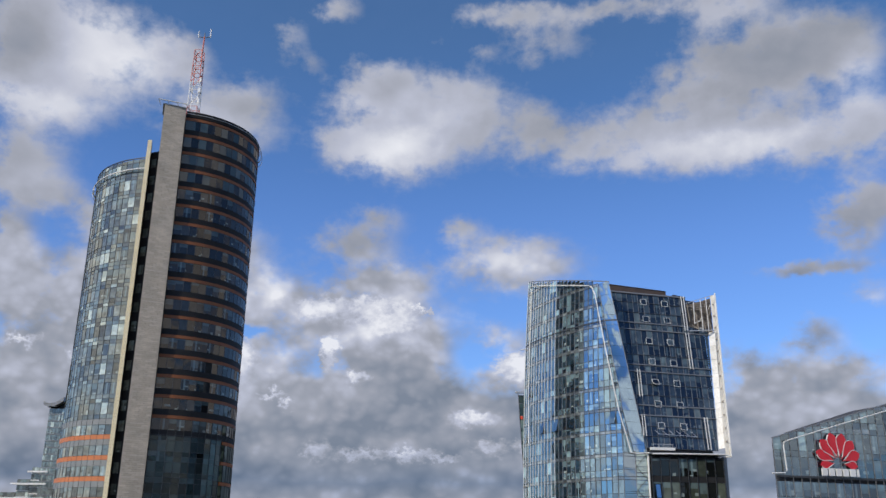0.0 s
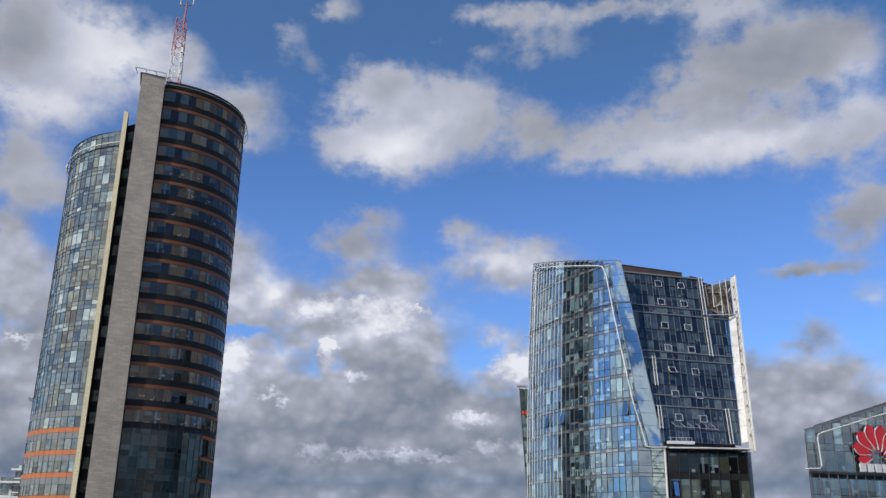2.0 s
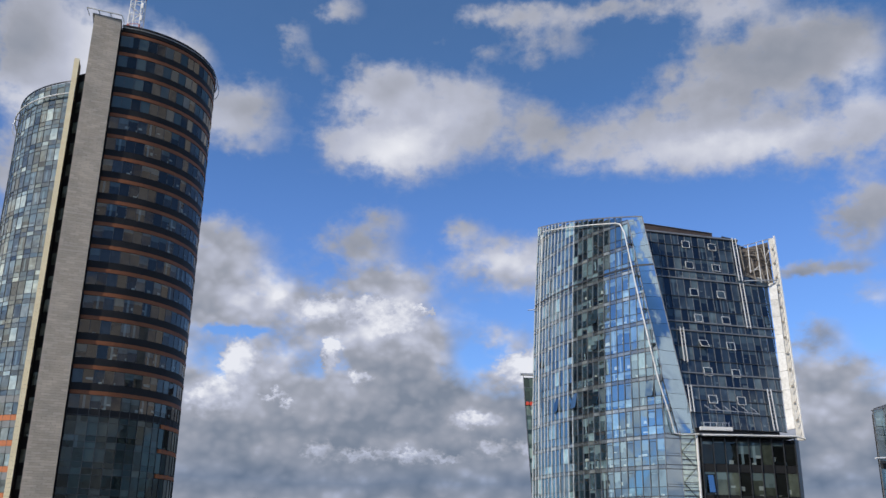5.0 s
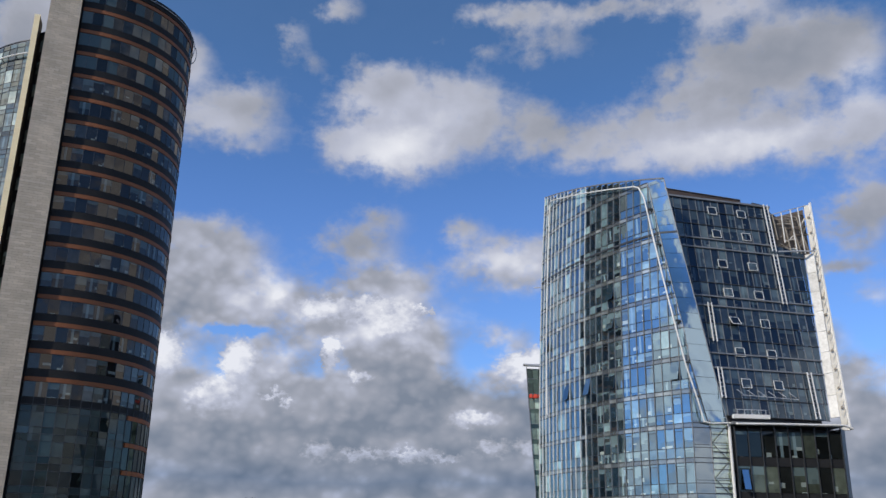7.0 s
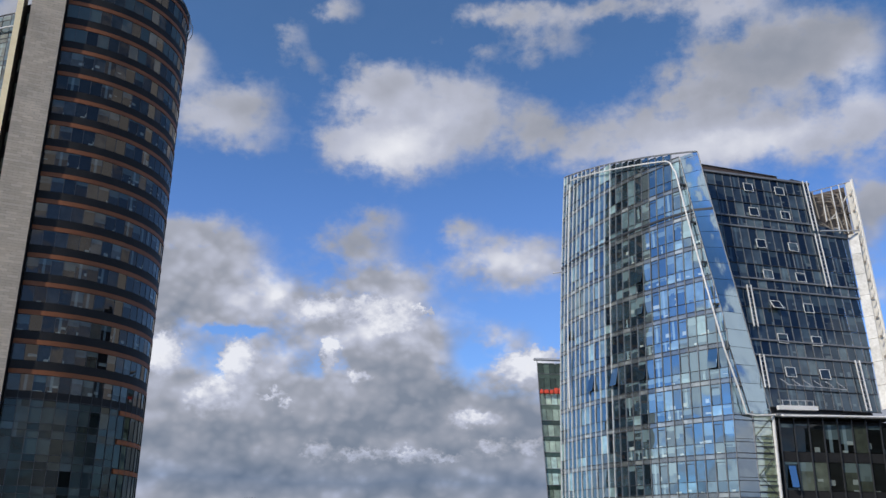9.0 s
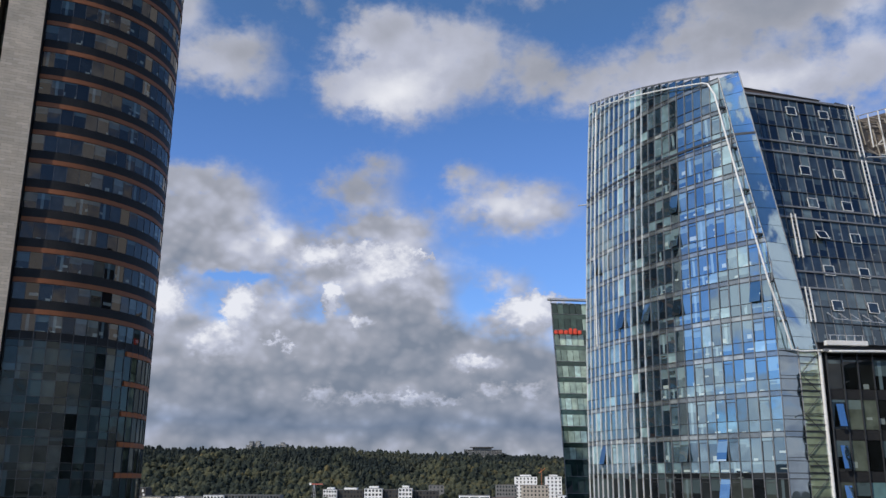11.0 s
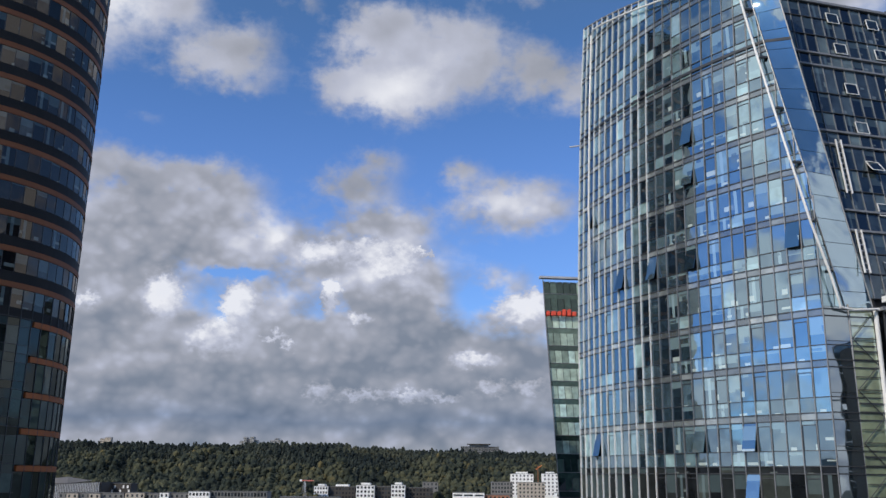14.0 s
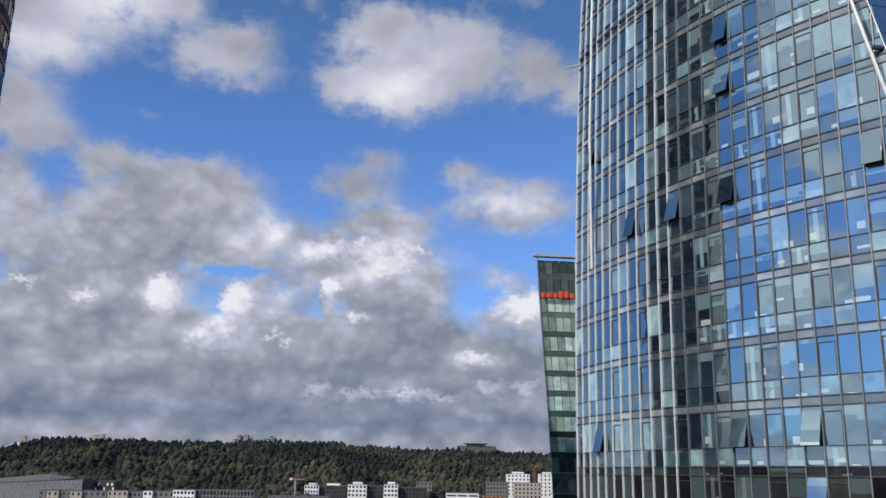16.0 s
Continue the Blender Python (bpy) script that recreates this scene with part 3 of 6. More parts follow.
def pipe(bm, pts, r, n=8):
    """A round tube through the points."""
    pts = [Vector(p) for p in pts]
    rings = []
    up = Vector((0, 0, 1))
    for i, p in enumerate(pts):
        d = (pts[min(i + 1, len(pts) - 1)] - pts[max(i - 1, 0)]).normalized()
        s = d.cross(up)
        s = s.normalized() if s.length > 0.05 else d.cross(Vector((1, 0, 0))).normalized()
        t = s.cross(d)
        rings.append([bm.verts.new(p + (s * math.cos(k * math.tau / n) + t * math.sin(k * math.tau / n)) * r) for k in range(n)])
    for a, b in zip(rings, rings[1:]):
        for k in range(n):
            bm.faces.new((a[k], a[(k + 1) % n], b[(k + 1) % n], b[k]))
    bm.faces.new(rings[0][::-1])
    bm.faces.new(rings[-1])


def loft(bm, rings, cap=True):
    vs = [[bm.verts.new(p) for p in r] for r in rings]
    n = len(vs[0])
    for a, b in zip(vs, vs[1:]):
        for k in range(n):
            bm.faces.new((a[k], a[(k + 1) % n], b[(k + 1) % n], b[k]))
    if cap:
        bm.faces.new(vs[0][::-1])
        bm.faces.new(vs[-1])


def sweep(bm, pts, wide, deep, outs):
    """A rectangular bar bent through the points; outs: which way its depth faces at each."""
    rings = []
    n = len(pts)
    for i, p in enumerate(pts):
        p, o = Vector(p), Vector(outs[i] if isinstance(outs, list) else outs)
        d = (Vector(pts[min(i + 1, n - 1)]) - Vector(pts[max(i - 1, 0)])).normalized()
        o = (o - d * o.dot(d)).normalized()
        s = d.cross(o).normalized()
        rings.append([p - s * wide / 2 - o * deep / 2, p + s * wide / 2 - o * deep / 2, p + s * wide / 2 + o * deep / 2, p - s * wide / 2 + o * deep / 2])
    loft(bm, rings)


def one_mesh(name, build, material):
    bm = bmesh.new()
    build(bm)
    me = bpy.data.meshes.new(name)
    bm.to_mesh(me)
    bm.free()
    me.materials.append(material)
    return me


# ---------------------------------------------------------------- ground
def smooth(a, b, v):
    t = min(1.0, max(0.0, (v - a) / (b - a)))
    return t * t * (3 - 2 * t)


def ridge(x):
    z = 86.5 - 0.0155 * (x + 500)
    z -= 24 * smooth(-600, -720, x)
    return min(max(z, 50), 90.5) + 1.2 * math.sin(x * 0.021) + 0.8 * math.sin(x * 0.063 + 1.0)


def ground_z(x, y):
    q = x * 1405.0 / (max(y, 900.0) - 95.0)
    z = 24.0 * smooth(300, 900, y)
    z += (ridge(q) - 24.0) * smooth(930, 1480, y)
    z -= 22.0 * smooth(1540, 2100, y)
    return z + 3.0 * math.sin(x * 0.011 + y * 0.007) * smooth(800, 1100, y)


def build_ground(bm):
    xs = [-4800 + 400 * i for i in range(9)] + [-1200 + 40 * i for i in range(56)] + [1050 + 375 * i for i in range(11)]
    ys = [-4800 + 600 * i for i in range(8)] + [-100 + 50 * i for i in range(46)] + [2300 + 400 * i for i in range(7)]
    grid = [[bm.verts.new((x, y, ground_z(x, y))) for x in xs] for y in ys]
    for r0, r1 in zip(grid, grid[1:]):
        for i in range(len(xs) - 1):
            bm.faces.new((r0[i], r0[i + 1], r1[i + 1], r1[i]))


GROUND = solid("earth_grass_and_paving", (0.035, 0.045, 0.025), (0.10, 0.10, 0.08), 0.9, 0.0, 0.01, 0.2, 0.0)
bm = bmesh.new()
build_ground(bm)
tagged(part("ground", bm, GROUND, None), "grey-green city ground rising to a wooded hill", "ground", kind="structure")

# ---------------------------------------------------------------- the sail-shaped glass tower
FLOOR, BAND_Z = 3.45, 51.7
HEAD = (0.7656, 0.6157, -0.0859)
MODULE = 1.0816


def plan(c):
    """Plan of the curved front: module c from its south-east end; the way inwards."""
    x, y = 27.94, 136.84
    if c < 0:
        h = -0.23
        return Vector((x - c * MODULE * math.cos(h), y + c * MODULE * math.sin(h), 0)), Vector((math.sin(h), math.cos(h), 0))
    left, j = c, 0
    while left > 1e-9:
        s = (j + 0.5) / 24
        h = HEAD[0] + HEAD[1] * s + HEAD[2] * s * s
        step = min(1.0, left)
        x -= step * MODULE * math.cos(h)
        y += step * MODULE * math.sin(h)
        left -= step
        j += 1
    s = c / 24
    h = HEAD[0] + HEAD[1] * s + HEAD[2] * s * s
    return Vector((x, y, 0)), Vector((math.sin(h), math.cos(h), 0))


PLAN = {}


def front(c, z, out=0.0):
    key = round(c, 4)
    if key not in PLAN:
        PLAN[key] = plan(c)
    p, inward = PLAN[key]
    lean = 1.5 * (max(0.0, z - 47.0) / 43.0) ** 2
    q = p + inward * (lean - out)
    return Vector((q.x, q.y, z))


def roof_z(c):
    return 86.35 + 5.65 * (c - 2.0) / 22.0


def slant(z):
    """Where the front ends on its leaning edge."""
    return -3.7 + 5.7 * (z - 59.1) / 27.6 if z > 59.1 else -3.7


def cut(z):
    """Where the leaning strip begins."""
    return slant(z) + 2.1 if z > 59.0 else 0.0


def rim(z):
    """The straight leaning edge where the strip meets the south face."""
    return front(slant(59.1), 59.1).lerp(front(slant(86.7), 86.7), (z - 59.1) / 27.6)


tower = thing("glass_office_tower", "tall sail-shaped office tower of blue reflecting glass with silver fins", "office tower", at=(30, 148, 0))
LEAN_A, LEAN_UP, LEAN_O = Vector((0.96, 0.28, 0)), Vector((0, 0.22, 1.0)), Vector((32.15, 137.65, 59.1))
LEAN_N = LEAN_A.cross(LEAN_UP).normalized()


def lean(u, v, w=0.0):
    """A point of the leaning south face: along it, up it, out of it."""
    return LEAN_O + LEAN_A * u + LEAN_UP * v + LEAN_N * w


# the concrete core behind all glass
bm = bmesh.new()
rings = []
for z in (0.0, 20.0, 40.0, 50.0, 58.6):
    ring = [front(25 - i, z, -0.45) for i in range(26)] + [front(-1.8, z, -0.6), front(-3.5, z, -0.5)]
    ring += [Vector((44.0, 140.1, z)), Vector((47.0, 156.0, z)), Vector((36.0, 170.0, z)), Vector((20.0, 168.0, z))]
    rings.append([p.copy() for p in ring])
loft(bm, [r[::-1] for r in rings])
part("lower_core", bm, CORE, tower)
bm = bmesh.new()
rings = []
for k in range(9):
    f = k / 8
    z = 58.8 + f * 27.0
    ring = []
    for i in range(25):
        c = 25 + (cut(z) + 0.25 - 25) * i / 24
        zz = z + f * (roof_z(c) - 86.7) * 0.98
        ring.append(front(c, zz, -0.45))
    ring.append(rim(z) + Vector((-0.1, 0.7, 0)))
    v = z - 59.1
    v = min(v, 26.3)
    ring += [lean(-0.4 - 3.8 * f, v, -0.35), lean(11.2 - 1.6 * f, v, -0.35)]
    ring += [Vector((47.0, 156.0, z + 1.5 * f)), Vector((36.0, 170.0, z + 5 * f)), Vector((21.0, 168.0, z + 5 * f))]
    rings.append(ring)
loft(bm, [r[::-1] for r in rings])
part("upper_core", bm, CORE, tower)

# curved glass front: panes and bands, floor by floor
rnd = random.Random(7)
front_glass = thing("curtain_wall", "", "")
front_glass.parent = tower
front_glass.location = (0, 0, 0)
far_panes, far_bands, low_panes = bmesh.new(), bmesh.new(), bmesh.new()


def bent_pane(name, corners, depth, material, parent, n=5):
    """A pane that is twisted a little between its corners, smooth all over."""
    a, b, c, d = corners
    bm = bmesh.new()
    grid = [[bm.verts.new(a.lerp(b, i / n).lerp(d.lerp(c, i / n), k / n)) for i in range(n + 1)] for k in range(n + 1)]
    for r0, r1 in zip(grid, grid[1:]):
        for i in range(n):
            bm.faces.new((r0[i], r0[i + 1], r1[i + 1], r1[i])).smooth = True
    back = (b - a).cross(d - a).normalized() * -depth
    rim = grid[0] + [r[-1] for r in grid[1:]] + grid[-1][-2::-1] + [r[0] for r in grid[-2:0:-1]]
    rim = [bm.verts.new(v.co) for v in rim]
    low = [bm.verts.new(v.co + back) for v in rim]
    for k in range(len(rim)):
        m2 = (k + 1) % len(rim)
        bm.faces.new((rim[m2], rim[k], low[k], low[m2]))
    bm.faces.new(low[::-1])
    return part(name, bm, material, parent)


def plate_object(name, corners, depth, material, parent):
    bm = bmesh.new()
    a, b, c, d = corners
    sheet(bm, a, b, c, d, depth)
    return part(name, bm, material, parent)


opened = {(17, 3), (9, 3), (13, 3), (21, -1), (9, 6), (9, 5), (22, 5), (1, 3), (5, -1), (5, -2), (9, -1)}
for k in range(-15, 12):
    zk = BAND_Z + FLOOR * k
    for j in range(-2, 25):
        c0, c1 = j, j + 1
        near = j < 12 and -2 <= k <= 8
        top = roof_z(j + 0.5) - 0.15
        for lo, hi, what in ((zk - 0.22, zk + 0.22, "band"), (zk + 0.25, zk + 1.22, "low"), (zk + 1.26, zk + 3.21, "tall")):
            if lo > top - 0.4 or lo < 0.3:
                continue
            hi = min(hi, top)
            if j < 0:
                if hi < 59.3:
                    continue
                lo = max(lo, 59.02)
            if c1 <= min(cut(lo), cut(hi)) + 0.03:
                continue
            a0, a1 = max(c0 + 0.03, cut(lo)), max(c0 + 0.03, cut(hi))
            c_hi = c1 - 0.03
            if c_hi - min(a0, a1) < 0.12:
                continue
            a0, a1 = min(a0, c_hi - 0.02), min(a1, c_hi - 0.02)
            t = [rnd.uniform(-0.006, 0.006) for _ in range(3)]
            q = [front(c_hi, lo, t[0]), front(a0, lo, t[1]), front(a1, hi, t[1] + t[2]), front(c_hi, hi, t[0] + t[2])]
            if what == "tall" and (j, k) in opened:
                q[0] -= PLAN[round(c_hi, 4)][1] * 0.46
                q[1] -= PLAN[round(c_hi, 4)][1] * 0.46
            shut = k <= -2 and (j, k) not in opened
            if what == "band":
                mat = REFLECTED_CITY_GLASS if k <= -1 else BAND
            else:
                mat = REFLECTED_CITY_GLASS if shut else ROOM_GLASS
            if near:
                plate_object("spandrel" if what == "band" else "pane", q, 0.04, mat, front_glass)
            else:
                sheet(low_panes if k <= (-1 if what == "band" else -2) else far_bands if what == "band" else far_panes, *q, 0.04)
part("window_panes", low_panes, REFLECTED_CITY_GLASS, front_glass, kind="stuff")
part("window_panes", far_panes, BLUE_GLASS, front_glass, kind="stuff")
part("spandrels", far_bands, BAND, front_glass, kind="stuff")

# leaning strip of clear glass along the edge, and the straight strip below it
strip = thing("corner_strip", "", "")
strip.parent = tower
for k in range(-15, 11):
    zk = BAND_Z + FLOOR * k
    for lo, hi in ((zk - 0.2, zk + 1.5), (zk + 1.54, zk + 3.21)):
        if lo < 0.3:
            continue
        if hi <= 59.2:
            for c0, c1 in ((-3.6, -1.9), (-1.85, -0.05)):
                q = [front(c1, lo), front(c0, lo), front(c0, hi), front(c1, hi)]
                plate_object("pane", q, 0.04, CORNER_GLASS if c0 < -3 else BELOW_GLASS, strip)
            continue
        if lo < 59.0:
            for c0, c1 in ((-3.6, -1.9), (-1.85, -0.05)):
                plate_object("pane", [front(c1, lo), front(c0, lo), front(c0, 58.99), front(c1, 58.99)], 0.04, CORNER_GLASS if c0 < -3 else BELOW_GLASS, strip)
        lo = max(lo, 59.02)
        hi = min(hi, roof_z(2.5) - 0.1)
        if hi - lo < 0.3:
            continue
        t = rnd.uniform(-0.008, 0.008)
        q = [front(cut(lo) - 0.1, lo, t), rim(lo), rim(hi), front(cut(hi) - 0.1, hi, t)]
        bent_pane("pane", q, 0.05, STRIP_GLASS, strip)

# mullions: slim grey on the east half, proud silver fins on the west half
for j in range(26):
    zt = roof_z(j)
    lo = 1.0
    bm = bmesh.new()
    # where the leaning strip cuts the mullion off
    z_end = zt
    if cut(zt) > j - 0.02:
        z_end = 59.1 + (j - (-1.6)) / 5.7 * 27.6 if j > -1.6 else 59.1
        z_end = min(zt, z_end)
    fin = j >= 9
    wide, deep = (0.065, 0.09) if not fin else (0.06, 0.13) if j > 13 else (0.055, 0.10)
    zs = [lo + (z_end - lo) * i / 14 for i in range(15)]
    o = PLAN.setdefault(round(float(j), 4), plan(float(j)))[1]
    sweep(bm, [front(j, z, deep / 2) for z in zs], wide, deep, -o)
    part("fin" if fin else "mullion", bm, (SILVER if j > 13 else MID_METAL) if fin else MID_METAL, tower, "silver vertical fin" if fin else "")
# edge bars of the leaning strip
for name, at, w in (("edge_bar", rim, 0.12), ("strip_bar", lambda z: front(slant(z) + 2.05, z, 0.04), 0.08)):
    bm = bmesh.new()
    zs = [59.1 + 27.25 * i / 12 for i in range(13)]
    sweep(bm, [at(z) for z in zs], w * 0.7, 0.10, (-0.6, -0.8, 0))
    part(name, bm, MID_METAL, tower)
bm = bmesh.new()
bar(bm, front(-1.88, 0.5, 0.04), front(-1.88, 59.2, 0.04), 0.1, 0.12, (-0.6, -0.8, 0))
part("mullion", bm, MID_METAL, tower)
# transoms
for k in range(-3, 12):
    zk = BAND_Z + FLOOR * k
    for dz, w in ((-0.24, 0.07), (0.235, 0.07), (1.24, 0.05)):
        z = zk + dz
        c_from = max(cut(z), 0.0) if z > 59.1 else -3.6
        cs = [c_from] + [float(i) for i in range(math.floor(c_from) + 1, 26)]
        cs = [c for c in cs if roof_z(c) > z + 0.05]
        if len(cs) < 3:
            continue
        bm = bmesh.new()
        pts = [front(c, z, 0.02) for c in cs]
        sweep(bm, pts, w, 0.08, [-PLAN[round(c, 4)][1] for c in cs])
        part("transom", bm, DARK_METAL, tower)
# slim opening sashes in every third column
for j in range(1, 22, 3):
    for k in range(-2, 9):
        z = BAND_Z + FLOOR * k
        if cut(z + 3.2) > j - 0.1:
            continue
        bm = bmesh.new()
        bar(bm, front(j + 0.07, z + 2.9, 0.02), front(j + 0.93, z + 2.9, 0.02), 0.05, 0.04, -PLAN[round(float(j), 4)][1])
        for c in (j + 0.07, j + 0.93):
            bar(bm, front(c, z + 1.28, 0.02), front(c, z + 2.9, 0.02), 0.035, 0.04, -PLAN[round(float(j), 4)][1])
        part("sash_frame", bm, DARK_METAL, tower)
# dark shadow gap below the screen storeys
bm = bmesh.new()
z = 79.9
sweep(bm, [rim(z)] + [front(cut(z) + i * (25 - cut(z)) / 25, z, 0.06) for i in range(26)], 0.22, 0.10, (-0.8, -0.6, 0))
part("shadow_gap_rail", bm, DARK_METAL, tower)
# roof edge
bm = bmesh.new()
sweep(bm, [front(2 + i, roof_z(2 + i), 0) for i in range(24)], 0.14, 0.16, (-0.8, -0.6, 0))
part("roof_edge", bm, MID_METAL, tower)
# white tube that frames the front
pts = [front(21.6, 62.0, 0.55), front(22.0, 72.0, 0.55), front(22.2, 82.0, 0.5), front(22.4, roof_z(22) - 1.5, 0.45), front(22.0, roof_z(22) - 1.0, 0.45)]
pts += [front(c, roof_z(c) - 0.95, 0.45) for c in (20, 17, 14, 11, 8, 5.5)]
pts += [front(4.9, roof_z(5) - 1.15, 0.45)]
pts += [front(cut(z) + 0.55, z, 0.45) for z in (84.5, 80, 75, 70, 65, 61, 59.6)]
pts += [front(-1.1, 58.9, 0.42), front(-2.0, 58.75, 0.42), front(-3.8, 58.9, 0.42)]
bm = bmesh.new()
pipe(bm, pts, 0.088, 8)
part("frame_tube", bm, WHITE, tower, "white round steel tube")
for z in (83.0, 78.5, 74.0, 69.5, 65.0, 61.5):
    bm = bmesh.new()
    bar(bm, front(cut(z) + 0.4, z, 0.42), front(cut(z) + 0.1, z, 0.0), 0.22, 0.16, (0, 0, 1))
    part("tube_bracket", bm, DARK_METAL, tower)
bm = bmesh.new()
pipe(bm, [front(24.6, 79.3, 0.1), front(25.1, 79.3, 0.7), front(25.4, 79.35, 1.0)], 0.07, 6)
part("wall_arm", bm, STEEL, tower)

# bracing in front of the pale green corner panels
for k in range(-3, 3):
    zk = BAND_Z + FLOOR * k
    for z0, z1 in ((zk, zk + 1.7), (zk + 3.4, zk + 1.7)):
        if max(z0, z1) < 59.2:
            bm = bmesh.new()
            bar(bm, front(-3.5, z0, 0.12), front(-1.9, z1, 0.12), 0.05, 0.05, (-0.4, -0.9, 0))
            part("brace", bm, DARK_METAL, tower)
    # thin dark bars added for the level shadows on the green panels
    for dz in (0.3, 0.85, 1.75, 2.6):
        if zk + dz < 58.5:
            bm = bmesh.new()
            bar(bm, front(-3.6, zk + dz, 0.08), front(-1.9, zk + dz, 0.08), 0.10 if dz == 0.85 else 0.05, 0.05, (-0.4, -0.9, 0))
            part("shadow_bar", bm, DARK_METAL, tower)
bm = bmesh.new()
pipe(bm, [front(-3.75, 1, 0.15), front(-3.75, 58.9, 0.15)], 0.16, 8)
part("corner_tube", bm, WHITE, tower, "white corner tube")

# the leaning south face of navy glass
navy = thing("south_face", "", "")
navy.parent = tower
V_LINES = [0.55, 2.4, 3.95, 5.65, 7.25, 8.9, 10.7, 12.75, 13.9, 15.6, 17.4, 19.95, 21.15, 23.0, 24.8, 26.3]
U_LINES = [1.71 + 0.98 * i for i in range(-7, 13)]


def left_end(v):
    return -0.45 - 0.137 * v


def right_end(v):
    return 11.9 + 0.065 * v if v < 20.0 else 9.7


for v0, v1 in zip(V_LINES, V_LINES[1:]):
    for u0, u1 in zip(U_LINES, U_LINES[1:]):
        e0, e1 = max(u0, left_end(v0)), max(u0, left_end(v1))
        r0, r1 = min(u1, right_end(v0)), min(u1, right_end(v1) if v1 < 20.1 else right_end(v0))
        if r0 - min(e0, e1) < 0.1 or r1 - min(e0, e1) < 0.1:
            continue
        e0, e1 = min(e0, r0 - 0.05), min(e1, r1 - 0.05)
        t = [rnd.uniform(-0.008, 0.008) for _ in range(3)]
        q = [lean(e0 + 0.03, v0 + 0.03, t[0]), lean(r0 - 0.03, v0 + 0.03, t[1]), lean(r1 - 0.03, v1 - 0.03, t[1] + t[2]), lean(e1 + 0.03, v1 - 0.03, t[0] + t[2])]
        plate_object("pane", q, 0.04, NAVY_GLASS, navy)
for u in U_LINES[1:]:
    bm = bmesh.new()
    lo_v = max(0.5, (-0.45 - u) / 0.137 if u < -0.45 else 0.5)
    hi_v = 26.4 if u < 9.8 else 19.9
    if u > 12.2:
        continue
    bar(bm, lean(u, lo_v, 0.04), lean(u, hi_v, 0.04), 0.045, 0.08, LEAN_N)
    part("mullion", bm, MID_METAL, tower)
for v in V_LINES:
    bm = bmesh.new()
    strong = v in (5.65, 7.25, 12.75, 13.9, 19.95, 21.15)
    bar(bm, lean(left_end(v) + 0.05, v, 0.06), lean(right_end(v), v, 0.06), 0.16 if strong else 0.06, 0.22 if strong else 0.08, LEAN_N)
    part("ledge" if strong else "transom", bm, MID_METAL if strong else DARK_METAL, tower)


def framed_sash(u, v, swing):
    """A white-framed vent window, hinged at its top."""
    s = thing("vent_window", "", "")
    s.parent = navy
    w, h = 1.08, 0.98
    o = swing
    a, b, c, d = lean(u - w / 2, v - h / 2, 0.07 + o), lean(u + w / 2, v - h / 2, 0.07 + o), lean(u + w / 2, v + h / 2, 0.08), lean(u - w / 2, v + h / 2, 0.08)
    bm = bmesh.new()
    for p, q in ((a, b), (b, c), (c, d), (d, a)):
        bar(bm, p, q, 0.052, 0.06, LEAN_N)
    part("frame", bm, WHITE, s, "white window frame")
    plate_object("pane", [a, b, c, d], 0.03, NAVY_GLASS, s)


for i, v in enumerate((4.1, 7.55, 11.1, 14.55, 18.1, 21.95, 25.0)):
    for u in (2.47 - 0.12 * i, 6.34 - 0.12 * i):
        framed_sash(u, v, 0.5 if i == 2 and u < 4 else 0.06)
# dark parapet over the south face
bm = bmesh.new()
sheet(bm, lean(-4.0, 26.2, -2.0), lean(7.4, 26.2, -2.0), lean(7.4, 28.45, -2.0), lean(-4.0, 28.85, -2.0), 0.6)
part("roof_storey", bm, BROWN_METAL, tower, "dark brown roof storey")
bm = bmesh.new()
bar(bm, lean(-4.2, 26.45, 0.05), lean(9.7, 26.45, 0.05), 0.24, 0.3, LEAN_N)
part("coping", bm, MID_METAL, tower)
bm = bmesh.new()
bar(bm, lean(-4.0, 28.88, -1.95), lean(7.4, 28.48, -1.95), 0.05, 0.14, LEAN_N)
part("parapet_rail", bm, MID_METAL, tower)
bm = bmesh.new()
sheet(bm, lean(7.6, 26.0, -0.1), lean(9.7, 25.9, -0.1), lean(9.7, 26.75, -0.1), lean(7.6, 27.0, -0.1), 0.5)
part("parapet", bm, DARK_METAL, tower)


def ladder(u, v0, v1, gap=0.5):
    s = thing("ladder", "", "")
    s.parent = tower
    for du in (0, gap):
        bm = bmesh.new()
        bar(bm, lean(u + du, v0, 0.35), lean(u + du, v1, 0.35), 0.09, 0.10, LEAN_N)
        part("ladder_rail", bm, WHITE, s)
    n = int((v1 - v0) / 0.45)
    for i in range(n):
        bm = bmesh.new()
        v = v0 + (i + 0.5) * (v1 - v0) / n
        bar(bm, lean(u, v, 0.35), lean(u + gap, v, 0.35), 0.04, 0.05, LEAN_N)
        part("rung", bm, STEEL, s)


ladder(8.75, 13.6, 19.9)
ladder(8.75, 20.3, 26.6)
ladder(-0.85, 8.5, 13.0, 0.45)
ladder(-0.85, 2.3, 5.6, 0.45)
ladder(10.0, 0.6, 5.7)
# davit railing below the lowest vents
bm = bmesh.new()
bar(bm, lean(1.5, 2.65, 0.5), lean(8.2, 2.5, 0.5), 0.05, 0.05, LEAN_N)
part("safety_rail", bm, STEEL, tower)
for i in range(6):
    bm = bmesh.new()
    u = 1.7 + 1.25 * i
    bar(bm, lean(u, 2.65, 0.5), lean(u - 0.5, 3.4, 0.05), 0.05, 0.05, LEAN_N)
    part("rail_stay", bm, STEEL, tower)

